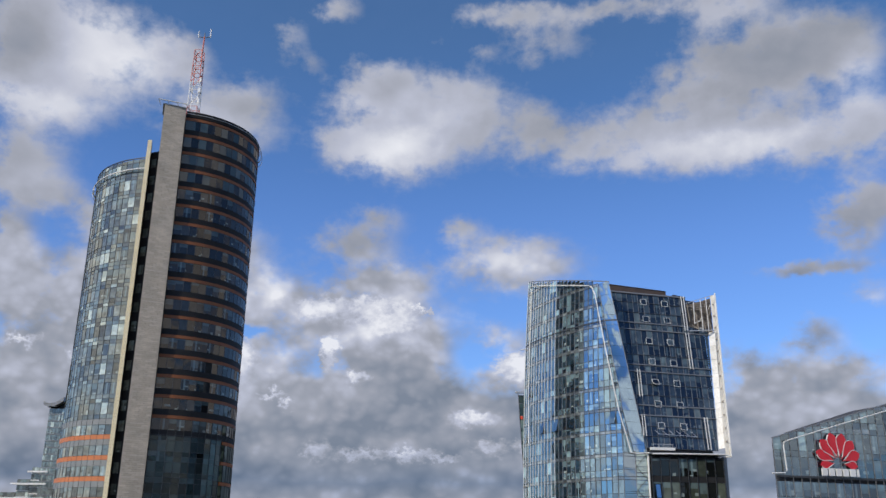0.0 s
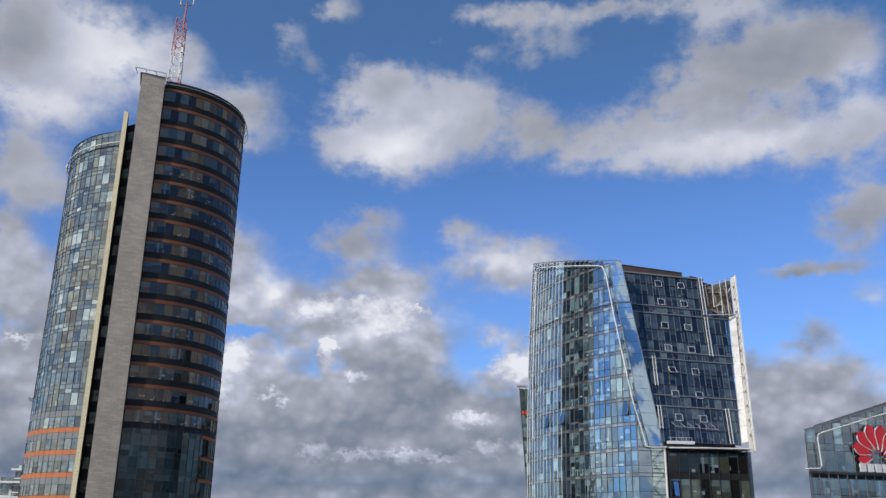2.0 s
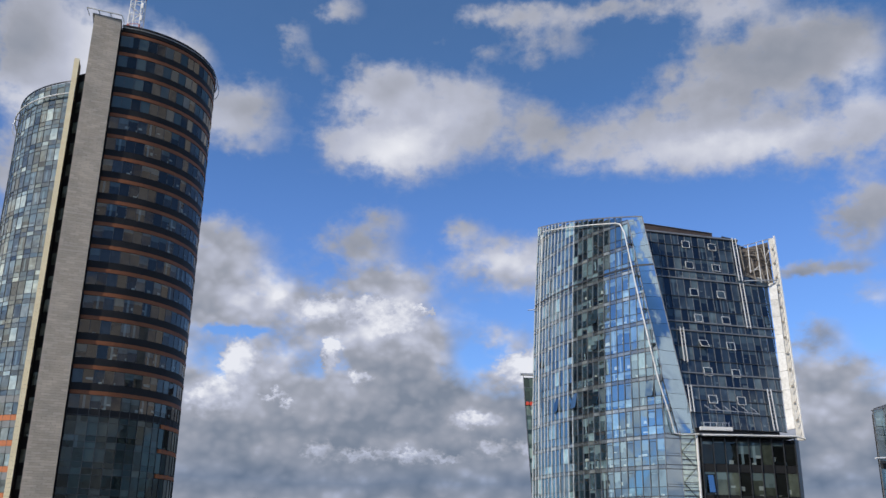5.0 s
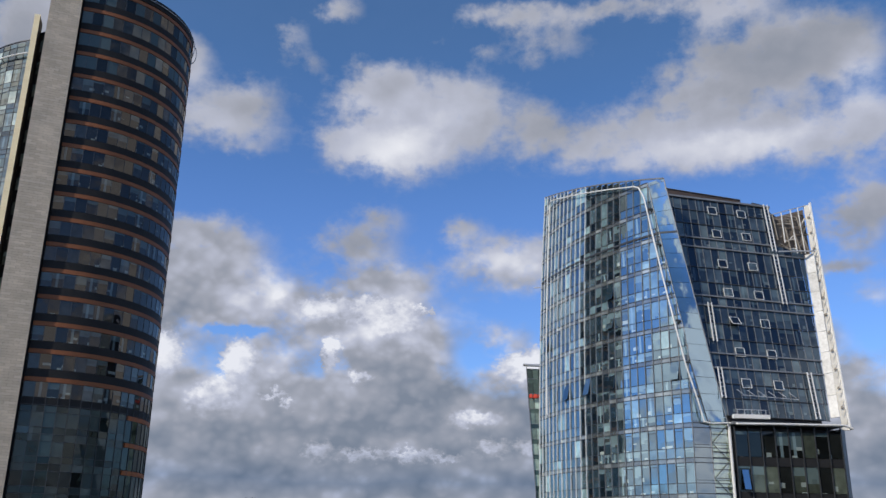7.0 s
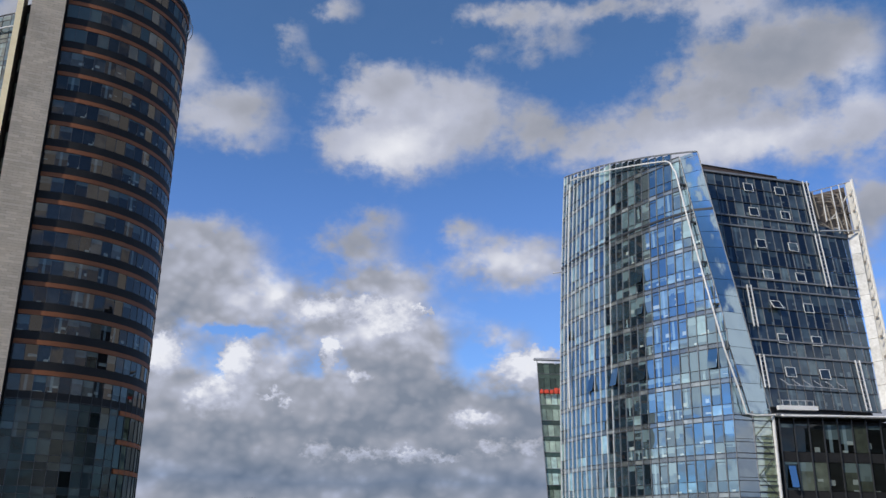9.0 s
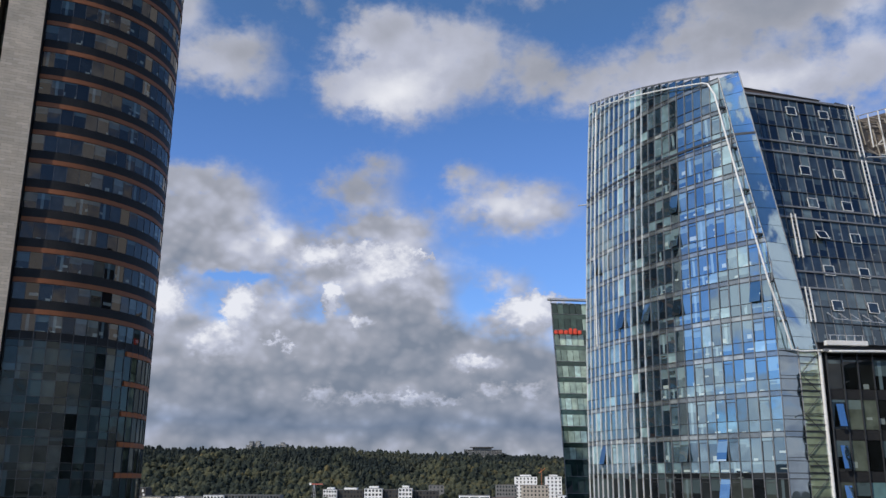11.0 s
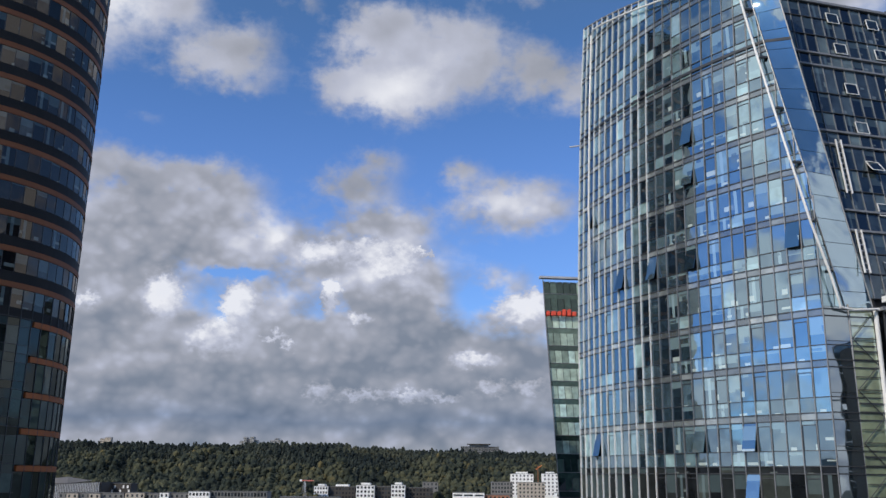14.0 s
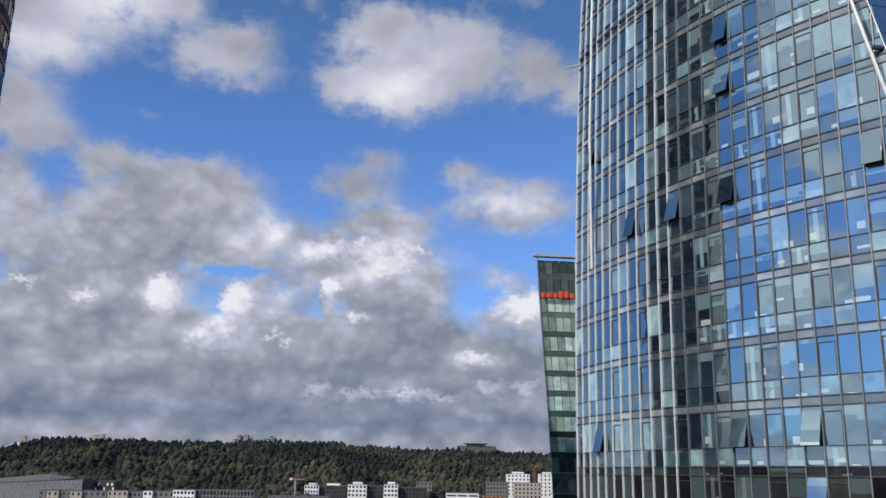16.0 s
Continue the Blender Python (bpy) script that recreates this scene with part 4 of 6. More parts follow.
# white wing strip, cream edge beam and open lattice at the east end
def edge_u(v):
    """The outer edge beam of the wing."""
    return 13.35 + 2.1 * (v + 0.6) / 28.3


def edge_w(v):
    return 1.0 - 0.7 * (v + 0.6) / 28.3


for i in range(8):
    bm = bmesh.new()
    v0, v1 = 0.9 + 19.6 * i / 8, 0.9 + 19.6 * (i + 1) / 8 - 0.04
    sheet(bm, lean(12.0 + 0.065 * v0, v0, 0.02), lean(edge_u(v0) - 0.75, v0, 0.6), lean(edge_u(v1) - 0.75, v1, 0.6), lean(12.0 + 0.065 * v1, v1, 0.02), 0.12)
    part("wing_panel", bm, WING, tower, "white enamelled wing panel")
bm = bmesh.new()
bar(bm, lean(edge_u(-0.6), -0.6, 1.0), lean(edge_u(27.7), 27.7, 0.3), 0.14, 0.3, LEAN_N)
part("wing_mast", bm, WHITE, tower, "white edge beam")
bm = bmesh.new()
sheet(bm, lean(edge_u(-0.6) - 0.72, -0.6, 0.72), lean(edge_u(-0.6) - 0.08, -0.6, 0.9), lean(edge_u(27.4) - 0.08, 27.4, 0.25), lean(edge_u(27.4) - 0.72, 27.4, 0.05), 0.1)
part("wing_web", bm, CREAM_STEEL, tower, "stained cream steel web")
for i in range(25):
    v = 0.2 + 1.08 * i
    u, w = edge_u(v), edge_w(v) - 0.02
    bm = bmesh.new()
    bar(bm, lean(u - 0.80, v - 0.25, w + 0.1), lean(u - 0.10, v + 0.35, w + 0.05), 0.05, 0.06, LEAN_N)
    part("web_bracket", bm, CREAM_STEEL, tower)
    if i % 2:
        bm = bmesh.new()
        sheet(bm, lean(u - 0.60, v + 0.42, w - 0.03), lean(u - 0.36, v + 0.50, w + 0.04), lean(u - 0.30, v + 0.74, w + 0.04), lean(u - 0.56, v + 0.66, w - 0.03), 0.1)
        part("web_opening", bm, PALE_BROWN, tower)
bm = bmesh.new()
sheet(bm, lean(9.7, 20.2, -0.9), lean(14.6, 20.5, -0.6), lean(15.0, 27.2, -0.6), lean(9.7, 25.4, -0.9), 0.15)
part("lattice_backing", bm, LATTICE, tower, "brown weathered screen")
for i, (ua, ub, va, vb) in enumerate(((10.0, 9.9, 22.0, 25.5), (10.9, 11.2, 21.8, 25.9), (11.5, 11.35, 20.5, 24.0), (12.3, 12.6, 20.5, 26.5), (12.9, 12.2, 20.5, 25.0), (13.4, 13.7, 20.6, 26.9), (14.0, 13.2, 20.6, 25.6))):
    bm = bmesh.new()
    bar(bm, lean(ua, va, 0.1), lean(ub, vb, 0.1), 0.09, 0.1, LEAN_N)
    part("lattice_post", bm, WHITE if i % 2 else PALE_BROWN, tower)
lat = random.Random(21)
for i in range(30):
    v = 20.6 + 6.2 * i / 30
    u = 9.9 + 4.2 * lat.random()
    top_v = 25.2 + 0.35 * (u - 9.7)
    du, dv = lat.uniform(0.9, 2.4), lat.choice((-1.0, 0.3, 0.9, 1.3)) * lat.uniform(0.6, 1.2)
    if v + max(dv, 0) > top_v or v + dv < 20.4:
        dv = 0.05
    if v > top_v:
        v = top_v - lat.uniform(0.3, 3.0)
    bm = bmesh.new()
    depth = -0.35 + 0.4 * lat.random()
    bar(bm, lean(u, v, depth), lean(min(14.5, u + du), v + dv, depth), lat.choice((0.06, 0.08, 0.11)), 0.1, LEAN_N)
    part("lattice_bar", bm, lat.choice((LATTICE, PALE_BROWN, PALE_BROWN, CREAM_STEEL)), tower)
bm = bmesh.new()
bar(bm, lean(9.7, 25.55, -0.2), lean(15.3, 27.5, 0.1), 0.07, 0.1, LEAN_N)
part("lattice_rail", bm, STEEL, tower)
bm = bmesh.new()
bar(bm, lean(9.6, 20.35, 0.3), lean(14.2, 20.65, 0.8), 0.11, 0.2, LEAN_N)
part("lattice_sill", bm, STEEL, tower)

# terrace and the dark glass block below it
BOX_A, BOX_O = Vector((0.9915, 0.13, 0)), Vector((32.3, 137.45, 0))
BOX_N = Vector((0.13, -0.9915, 0))


def block(u, z, w=0.0):
    return Vector((BOX_O.x, BOX_O.y, z)) + BOX_A * u + BOX_N * w


bm = bmesh.new()
hexa(bm, [block(-0.3, 58.75, 0.5), block(11.6, 58.75, 0.3), block(11.6, 58.75, -3), block(-0.3, 58.75, -3)],
     [block(-0.3, 59.0, 0.5), block(11.6, 59.0, 0.3), block(11.6, 59.0, -3), block(-0.3, 59.0, -3)])
part("terrace_slab", bm, MID_METAL, tower)
bm = bmesh.new()
sheet(bm, block(-0.2, 59.3, 0.75), block(3.6, 59.3, 0.75), block(3.6, 59.7, 0.75), block(-0.2, 59.7, 0.75), 0.5)
part("terrace_canopy", bm, WHITE, tower, "white canopy edge")
bm = bmesh.new()
pipe(bm, [front(-3.8, 58.9, 0.42), block(0.2, 58.75, 0.6), block(3.6, 58.8, 0.7), block(11.5, 58.9, 0.5), block(12.5, 58.6, 0.5)], 0.11, 8)
part("terrace_tube", bm, WHITE, tower)
bm = bmesh.new()
bar(bm, block(0.2, 60.2, 0.5), block(3.4, 60.2, 0.5), 0.05, 0.05, BOX_N)
part("terrace_rail", bm, STEEL, tower)
for i in range(5):
    bm = bmesh.new()
    bar(bm, block(0.3 + 0.75 * i, 59.6, 0.5), block(0.3 + 0.75 * i, 60.2, 0.5), 0.05, 0.05, BOX_N)
    part("rail_post", bm, STEEL, tower)
dark = thing("lower_block_glazing", "", "")
dark.parent = tower
for k in range(-15, 3):
    zk = BAND_Z + FLOOR * k
    for lo, hi in ((zk - 0.45, zk + 0.4), (zk + 0.45, zk + 2.95)):
        if lo < 0.3 or hi > 58.9:
            if hi > 58.9 and lo < 58.0:
                hi = 58.7
            else:
                continue
        for j in range(8):
            u0, u1 = j * 1.42, (j + 1) * 1.42 - 0.05
            t = [rnd.uniform(-0.008, 0.008) for _ in range(3)]
            q = [block(u0, lo, t[0]), block(u1, lo, t[1]), block(u1, hi, t[1] + t[2]), block(u0, hi, t[0] + t[2])]
            mat = DARK_PANEL if hi - lo < 1 else OFFICE_GLASS
            plate_object("pane", q, 0.04, mat, dark)
for j in range(9):
    bm = bmesh.new()
    bar(bm, block(j * 1.42 - 0.02, 0.5, 0.06), block(j * 1.42 - 0.02, 58.7, 0.06), 0.08, 0.16, BOX_N)
    part("mullion", bm, DARK_METAL, tower)
bm = bmesh.new()
hexa(bm, [block(11.45, 0.4, 0), block(12.2, 0.4, -0.6), block(12.0, 0.4, -3), block(11.4, 0.4, -3)], [block(11.45, 58.6, 0), block(12.2, 58.6, -0.6), block(12.0, 58.6, -3), block(11.4, 58.6, -3)])
part("corner_panel", bm, MID_METAL, tower)
for z, w in ((52.4, 0.4), (48.9, 0.4), (45.6, 0.4)):
    bm = bmesh.new()
    sheet(bm, block(0.42, z, 0.1 + w), block(1.08, z, 0.1 + w), block(1.08, z + 1.9, 0.12), block(0.42, z + 1.9, 0.12), 0.05)
    part("open_sash", bm, STRIP_GLASS, tower, "open top-hung window")

# ---------------------------------------------------------------- the round tower with the stone blade
round_tower = thing("round_office_tower", "round office tower of dark banded glass with a stone blade", "office tower", at=(-56, 175, 0))
E_FLOOR = 3.692


class Drum:
    def __init__(self, cx, cy, r):
        self.cx, self.cy, self.r = cx, cy, r

    def at(self, deg, z, out=0.0):
        a = radians(deg)
        return Vector((self.cx + (self.r + out) * math.cos(a), self.cy + (self.r + out) * math.sin(a), z))

    def way(self, deg):
        a = radians(deg)
        return Vector((math.cos(a), math.sin(a), 0))


EAST, WEST = Drum(-55.5, 175.1, 15.0), Drum(-55.6, 182.8, 20.0)


def ring_band(bm, drum, a0, a1, z0, z1, out, depth, step=4.0):
    n = max(1, round(abs(a1 - a0) / step))
    angles = [a0 + (a1 - a0) * i / n for i in range(n + 1)]
    loft(bm, [[drum.at(a, z0, out - depth), drum.at(a, z0, out), drum.at(a, z1, out), drum.at(a, z1, out - depth)] for a in angles])


# cores
bm = bmesh.new()
ring = [EAST.at(a, 0, -0.5) for a in range(-80, 121, 5)] + [Vector((-57.0, 182.0, 0)), Vector((-56.3, 166.0, 0))]
loft(bm, [ring, [p + Vector((0, 0, 126.6)) for p in ring]])
part("east_core", bm, CORE, round_tower)
bm = bmesh.new()
ring = [WEST.at(a, 0, -0.5) for a in range(-97, -201, -5)][::-1] + [Vector((-56.4, 166.0, 0)), Vector((-56.4, 176.0, 0))]
loft(bm, [ring, [p + Vector((0, 0, 117.6)) for p in ring]])
part("west_core", bm, CORE, round_tower)

# east drum: rust bands, smoked windows and charcoal spandrels on every storey
east = thing("east_drum", "", "")
east.parent = round_tower
A0, COL = -75.5, 5.6
N_NEAR, N_ALL = 19, 34
far_glass, low_glass = bmesh.new(), bmesh.new()
TOP_BAND = 125.6


def drum_pane(drum, p, q, z0, z1, jitter=0.012):
    t = [rnd.uniform(-jitter, jitter) for _ in range(3)]
    return [drum.at(p, z0, t[0]), drum.at(q, z0, t[1]), drum.at(q, z1, t[1] + t[2]), drum.at(p, z1, t[0] + t[2])]


for i in range(34):
    zb = TOP_BAND - E_FLOOR * i          # middle of the rust band
    if zb < 3:
        break
    low = i > 16                          # below: plain glass on the front, bands on the east side only
    for j in range(N_ALL):
        p, q = A0 + COL * j + 0.12, A0 + COL * (j + 1) - 0.12
        plain = low and q < -18.0
        near = j < 16 and 4 <= i <= 17
        rows = [(zb - 3.3, zb - 0.35, TEAL_SMOKED)] if low else [(zb - 2.3, zb - 0.33, BROWN_GLASS)]
        if plain:
            rows = [(zb - 2.35, zb - 0.50, TEAL_SMOKED), (zb - 3.2, zb - 2.4, TEAL_SMOKED), (zb - 0.45, zb + 0.44, TEAL_SMOKED)]
        for z0, z1, mat in rows:
            c = drum_pane(EAST, p, q, z0, z1)
            if near and len(rows) == 1:
                plate_object("pane", c, 0.05, mat, east)
            else:
                sheet(low_glass if low else far_glass, *c, 0.05)
    start = -18.0 if low else A0
    bm = bmesh.new()
    ring_band(bm, EAST, start, 110, zb - 0.29, zb + 0.29, 0.08, 0.3)
    part("rust_band", bm, LOW_RUST if low else RUST, east)
    if not low:
        bm = bmesh.new()
        ring_band(bm, EAST, start, 110, zb - E_FLOOR + 0.31, zb - 2.33, 0.02, 0.3)
        part("charcoal_spandrel", bm, DARK_PANEL, east)
    if low:
        for dz in (-0.47, -2.37, 0.45):
            bm = bmesh.new()
            ring_band(bm, EAST, A0, -18.0, zb + dz - 0.03, zb + dz + 0.03, 0.05, 0.1)
            part("transom", bm, DARK_METAL, east)
part("window_panes", far_glass, BROWN_GLASS, east, kind="stuff")
part("window_panes", low_glass, TEAL_SMOKED, east, kind="stuff")
for j in range(N_NEAR):
    a = A0 + COL * j
    bm = bmesh.new()
    bar(bm, EAST.at(a, 1.0, 0.03), EAST.at(a, 66.2, 0.03), 0.07, 0.10, EAST.way(a))
    part("mullion", bm, DARK_METAL, east)
# slim window posts of the banded storeys
UNIT_POST = one_mesh("window_post", lambda b: box(b, -0.5, 0.5, -0.5, 0.5, -0.5, 0.5), DARK_METAL)
for i in range(17):
    zb = TOP_BAND - E_FLOOR * i
    for j in range(N_NEAR + 4):
        a = A0 + COL * j
        piece("window_post", UNIT_POST, east, Matrix.Translation(EAST.at(a, zb - 1.31, 0.01)) @ Matrix.Rotation(radians(a), 4, "Z") @ Matrix.Diagonal((0.06, 0.07, 2.04, 1)))
bm = bmesh.new()
ring_band(bm, EAST, A0, 120, 126.05, 127.3, 0.08, 0.4)
part("roof_parapet", bm, DARK_PANEL, round_tower, "charcoal roof parapet")
bm = bmesh.new()
ring_band(bm, EAST, A0, 60, 126.6, 126.68, 0.35, 0.08)
part("roof_rail", bm, STEEL, round_tower)
bm = bmesh.new()
ring = [EAST.at(a, 126.7, -0.6) for a in range(-80, 121, 8)] + [Vector((-57.0, 182.0, 126.7)), Vector((-56.3, 166.0, 126.7))]
loft(bm, [ring, [p + Vector((0, 0, 0.2)) for p in ring]])
part("roof", bm, ROOFING, round_tower)


def hoop(drum, deg, z, r, material):
    bm = bmesh.new()
    pts = []
    for k in range(15):
        t = math.pi * k / 14 - math.pi / 2
        pts.append(drum.at(deg, z + r * math.sin(t), 0.05 + 0.45 * r * math.cos(t)))
    pipe(bm, pts, 0.07, 6)
    part("hoop_bracket", bm, material, round_tower)


hoop(EAST, 4, 124.6, 1.7, STEEL)
hoop(EAST, 12, 124.6, 1.7, STEEL)
hoop(WEST, -150, 114.2, 1.6, STEEL)

# west drum: grey reflecting glass, orange bands low down
west = thing("west_drum", "", "")
west.parent = round_tower
W0, W_COL = -97.5, -4.3
far_glass = bmesh.new()
for i in range(33):
    zf = 63.05 + E_FLOOR * (i - 17)      # middle of an orange band or of the low row of panes
    if zf < 2 or zf > 117:
        continue
    banded = zf < 64
    for j in range(24):
        q, p = W0 + W_COL * j - 0.1, W0 + W_COL * (j + 1) + 0.1
        if p > -98:
            continue
        rows = [(zf + 0.46, zf + 2.2)] if banded else [(zf - 0.38, zf + 0.38), (zf + 0.43, zf + 2.55), (zf + 2.60, zf + 3.26)]
        for n, (z0, z1) in enumerate(rows):
            z1 = min(z1, 118.2)
            if z1 - z0 < 0.2:
                continue
            c = drum_pane(WEST, p, q, z0, z1, 0.02)
            if n == (0 if banded else 1) and j < 13 and 14 <= i <= 30:
                plate_object("pane", c, 0.05, SILVER_GLASS, west)
            else:
                sheet(far_glass, *c, 0.05)
    if banded:
        bm = bmesh.new()
        ring_band(bm, WEST, -201, W0, zf - 0.40, zf + 0.40, 0.06, 0.4)
        part("orange_band", bm, ORANGE, west)
        bm = bmesh.new()
        ring_band(bm, WEST, -201, W0, zf + 2.24, zf + E_FLOOR - 0.42, 0.03, 0.3)
        part("grey_spandrel", bm, GREY_PANEL, west)
    else:
        for dz in (0.405, 2.575, -0.40):
            bm = bmesh.new()
            ring_band(bm, WEST, -201, W0, zf + dz - 0.035, zf + dz + 0.035, 0.05, 0.12)
            part("transom", bm, DARK_METAL, west)
part("window_panes", far_glass, SILVER_GLASS, west, kind="stuff")
for j in range(24):
    a = W0 + W_COL * j
    bm = bmesh.new()
    bar(bm, WEST.at(a, 1.0, 0.02), WEST.at(a, 118.2, 0.02), 0.06, 0.08, WEST.way(a))
    part("mullion", bm, DARK_METAL, west)
bm = bmesh.new()
pipe(bm, [WEST.at(a, 115.7, 0.55) for a in range(-99, -176, -4)], 0.13, 6)
part("ring_tube", bm, WHITE, round_tower, "white ring tube")
for a in range(-101, -175, -8):
    bm = bmesh.new()
    bar(bm, WEST.at(a, 115.6, 0.5), WEST.at(a, 115.3, 0.0), 0.08, 0.08, (0, 0, 1))
    part("tube_bracket", bm, DARK_METAL, round_tower)
bm = bmesh.new()
ring_band(bm, WEST, -201, W0, 118.2, 118.35, 0.06, 0.2)
part("roof_edge", bm, DARK_METAL, round_tower)

# the stone blade, its dark flank, the recess with stair windows and the cream fin
BL, BR = Vector((-55.2, 157.4, 0)), Vector((-51.5, 159.3, 0))
BD = Vector((-0.34, 0.9404, 0))
bm = bmesh.new()
hexa(bm, [BL, BR, BR + BD * 20, BL + BD * 20], [p + Vector((0, 0, 127.2)) for p in (BL, BR, BR + BD * 20, BL + BD * 20)])
blade = part("stone_blade", bm, STONE, None, "coursed grey-brown stone blade")
blade.parent = round_tower
blade.data.transform(Matrix.Translation(-BL))
blade.data.transform(Matrix.Rotation(-math.atan2(1.9, 3.7), 4, "Z"))
blade.matrix_basis = Matrix.Translation(BL - round_tower.location) @ Matrix.Rotation(math.atan2(1.9, 3.7), 4, "Z")
# thin charcoal sheet over the front 2.2 m of the blade's right flank
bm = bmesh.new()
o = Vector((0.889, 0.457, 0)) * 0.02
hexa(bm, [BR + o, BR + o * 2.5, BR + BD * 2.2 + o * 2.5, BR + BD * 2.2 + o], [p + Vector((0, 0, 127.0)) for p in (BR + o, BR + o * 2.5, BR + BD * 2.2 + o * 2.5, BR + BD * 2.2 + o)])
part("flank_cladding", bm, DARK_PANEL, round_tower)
# roof railing on the blade
cap = thing("blade_railing", "", "")
cap.parent = round_tower
R0, R1 = BL + Vector((-1.1, -0.75, 128.0)), BR + Vector((0.1, -0.4, 128.0))
bm = bmesh.new()
bar(bm, R0, R1, 0.16, 0.16, (0, 0, 1))
part("rail", bm, WHITE, cap)
for f in (0.0, 0.33, 0.66, 1.0):
    p = R0.lerp(R1, f)
    bm = bmesh.new()
    bar(bm, Vector((p.x, p.y, 128.0)), Vector((p.x, p.y, 127.15)) + BD * 1.0 + Vector((0.5, 0.1, 0)), 0.11, 0.11, (1, 0, 0))
    part("rail_post", bm, WHITE, cap)
bm = bmesh.new()
hexa(bm, [BL + Vector((-0.3, -0.2, 127.2)), BR + Vector((0.1, -0.1, 127.2)), BR + BD * 5 + Vector((0, 0, 127.2)), BL + BD * 5 + Vector((-0.3, 0, 127.2))],
     [BL + Vector((-0.3, -0.2, 127.38)), BR + Vector((0.1, -0.1, 127.38)), BR + BD * 5 + Vector((0, 0, 127.38)), BL + BD * 5 + Vector((-0.3, 0, 127.38))])
part("cap_slab", bm, GREY_PANEL, cap)
# recess
FL, FR = Vector((-58.72, 160.19, 0)), Vector((-58.0, 160.48, 0))
rec = thing("stair_recess", "", "")
rec.parent = round_tower
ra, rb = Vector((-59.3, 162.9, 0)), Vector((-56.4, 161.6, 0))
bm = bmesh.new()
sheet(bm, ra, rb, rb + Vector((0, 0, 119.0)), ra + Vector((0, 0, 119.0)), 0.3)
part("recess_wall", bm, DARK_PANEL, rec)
rn = (rb - ra).cross(Vector((0, 0, 1))).normalized()
for i in range(31):
    z = 118.6 - E_FLOOR * i
    if z < 4:
        break
    a, b = ra.lerp(rb, 0.36) + rn * 0.06, ra.lerp(rb, 0.74) + rn * 0.06
    plate_object("stair_window", [a + Vector((0, 0, z - 3.0)), b + Vector((0, 0, z - 3.0)), b + Vector((0, 0, z - 1.1)), a + Vector((0, 0, z - 1.1))], 0.05, SILVER_GLASS, rec)
fin = thing("cream_fin", "", "")
fin.parent = round_tower
fd = Vector((-0.3, 0.95, 0)) * 2.6
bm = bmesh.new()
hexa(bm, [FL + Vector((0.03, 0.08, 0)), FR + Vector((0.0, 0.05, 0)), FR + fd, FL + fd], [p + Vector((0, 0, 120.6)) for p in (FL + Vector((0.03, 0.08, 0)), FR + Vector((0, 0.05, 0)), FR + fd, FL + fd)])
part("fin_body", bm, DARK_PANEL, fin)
dz = 0.60
for i in range(118):
    z = 50.0 + dz * i
    if z > 120.2:
        break
    plate_object("tile", [FL + Vector((0, 0, z)), FR + Vector((0, 0, z)), FR + Vector((0, 0, z + dz - 0.02)), FL + Vector((0, 0, z + dz - 0.02))], 0.05, CREAM, fin)
bm = bmesh.new()
sheet(bm, FL, FR, FR + Vector((0, 0, 49.98)), FL + Vector((0, 0, 49.98)), 0.05)
part("lower_face", bm, CREAM, fin)

# lattice mast on the roof, banded red and white
mast = thing("radio_mast", "red and white steel lattice radio mast on a roof", "mast", at=(-53.6, 170.0, 126.9))
MB = Vector((-53.6, 170.0, 0))


def mast_leg(k, z):
    half = 1.12 - 0.30 * (z - 126.9) / 19.6
    s = ((-1, -1), (1, -1), (1, 1), (-1, 1))[k]
    return MB + Vector((s[0] * half, s[1] * half, z))


LEVELS = [126.9 + 1.96 * i for i in range(11)]
for i, (z0, z1) in enumerate(zip(LEVELS, LEVELS[1:])):
    paint = RED_PAINT if i < 3 or i > 5 else WHITE
    for k in range(4):
        bm = bmesh.new()
        bar(bm, mast_leg(k, z0), mast_leg(k, z1), 0.13, 0.13, (0, 1, 0))
        part("mast_leg", bm, paint, mast)
        bm = bmesh.new()
        a, b = (k, (k + 1) % 4) if i % 2 else ((k + 1) % 4, k)
        bar(bm, mast_leg(a, z0), mast_leg(b, z1), 0.075, 0.075, (0, 0.3, 1))
        part("mast_brace", bm, paint, mast)
        bm = bmesh.new()
        bar(bm, mast_leg(k, z1), mast_leg((k + 1) % 4, z1), 0.075, 0.075, (0, 0, 1))
        part("mast_brace", bm, paint, mast)
bm = bmesh.new()
pipe(bm, [MB + Vector((0.5, 0, 144)), MB + Vector((0.7, 0, 150.2))], 0.16, 8)
part("mast_pole", bm, RED_PAINT, mast)
bm = bmesh.new()
pipe(bm, [MB + Vector((-0.6, 0, 150.2)), MB + Vector((0.7, 0, 149.9)), MB + Vector((2.0, 0, 150.2))], 0.10, 6)
part("cross_arm", bm, MID_METAL, mast)
for dx, h in ((-0.6, 1.5), (0.7, 0.9), (2.0, 1.9)):
    bm = bmesh.new()
    pipe(bm, [MB + Vector((dx, 0, 150.0)), MB + Vector((dx, 0, 150.1 + h))], 0.12, 6)
    part("aerial", bm, WHITE if dx != 0.7 else MID_METAL, mast)
for z in (134.0, 136.5, 139.0):
    bm = bmesh.new()
    p = MB + Vector((1.2, -1.0, z))
    box(bm, p.x - 0.18, p.x + 0.18, p.y - 0.15, p.y + 0.15, z - 0.5, z + 0.5)
    part("panel_aerial", bm, WHITE, mast)
bm = bmesh.new()
pipe(bm, [MB + Vector((-2.0, -1.5, 126.9)), MB + Vector((-2.0, -1.5, 131.0))], 0.09, 6)
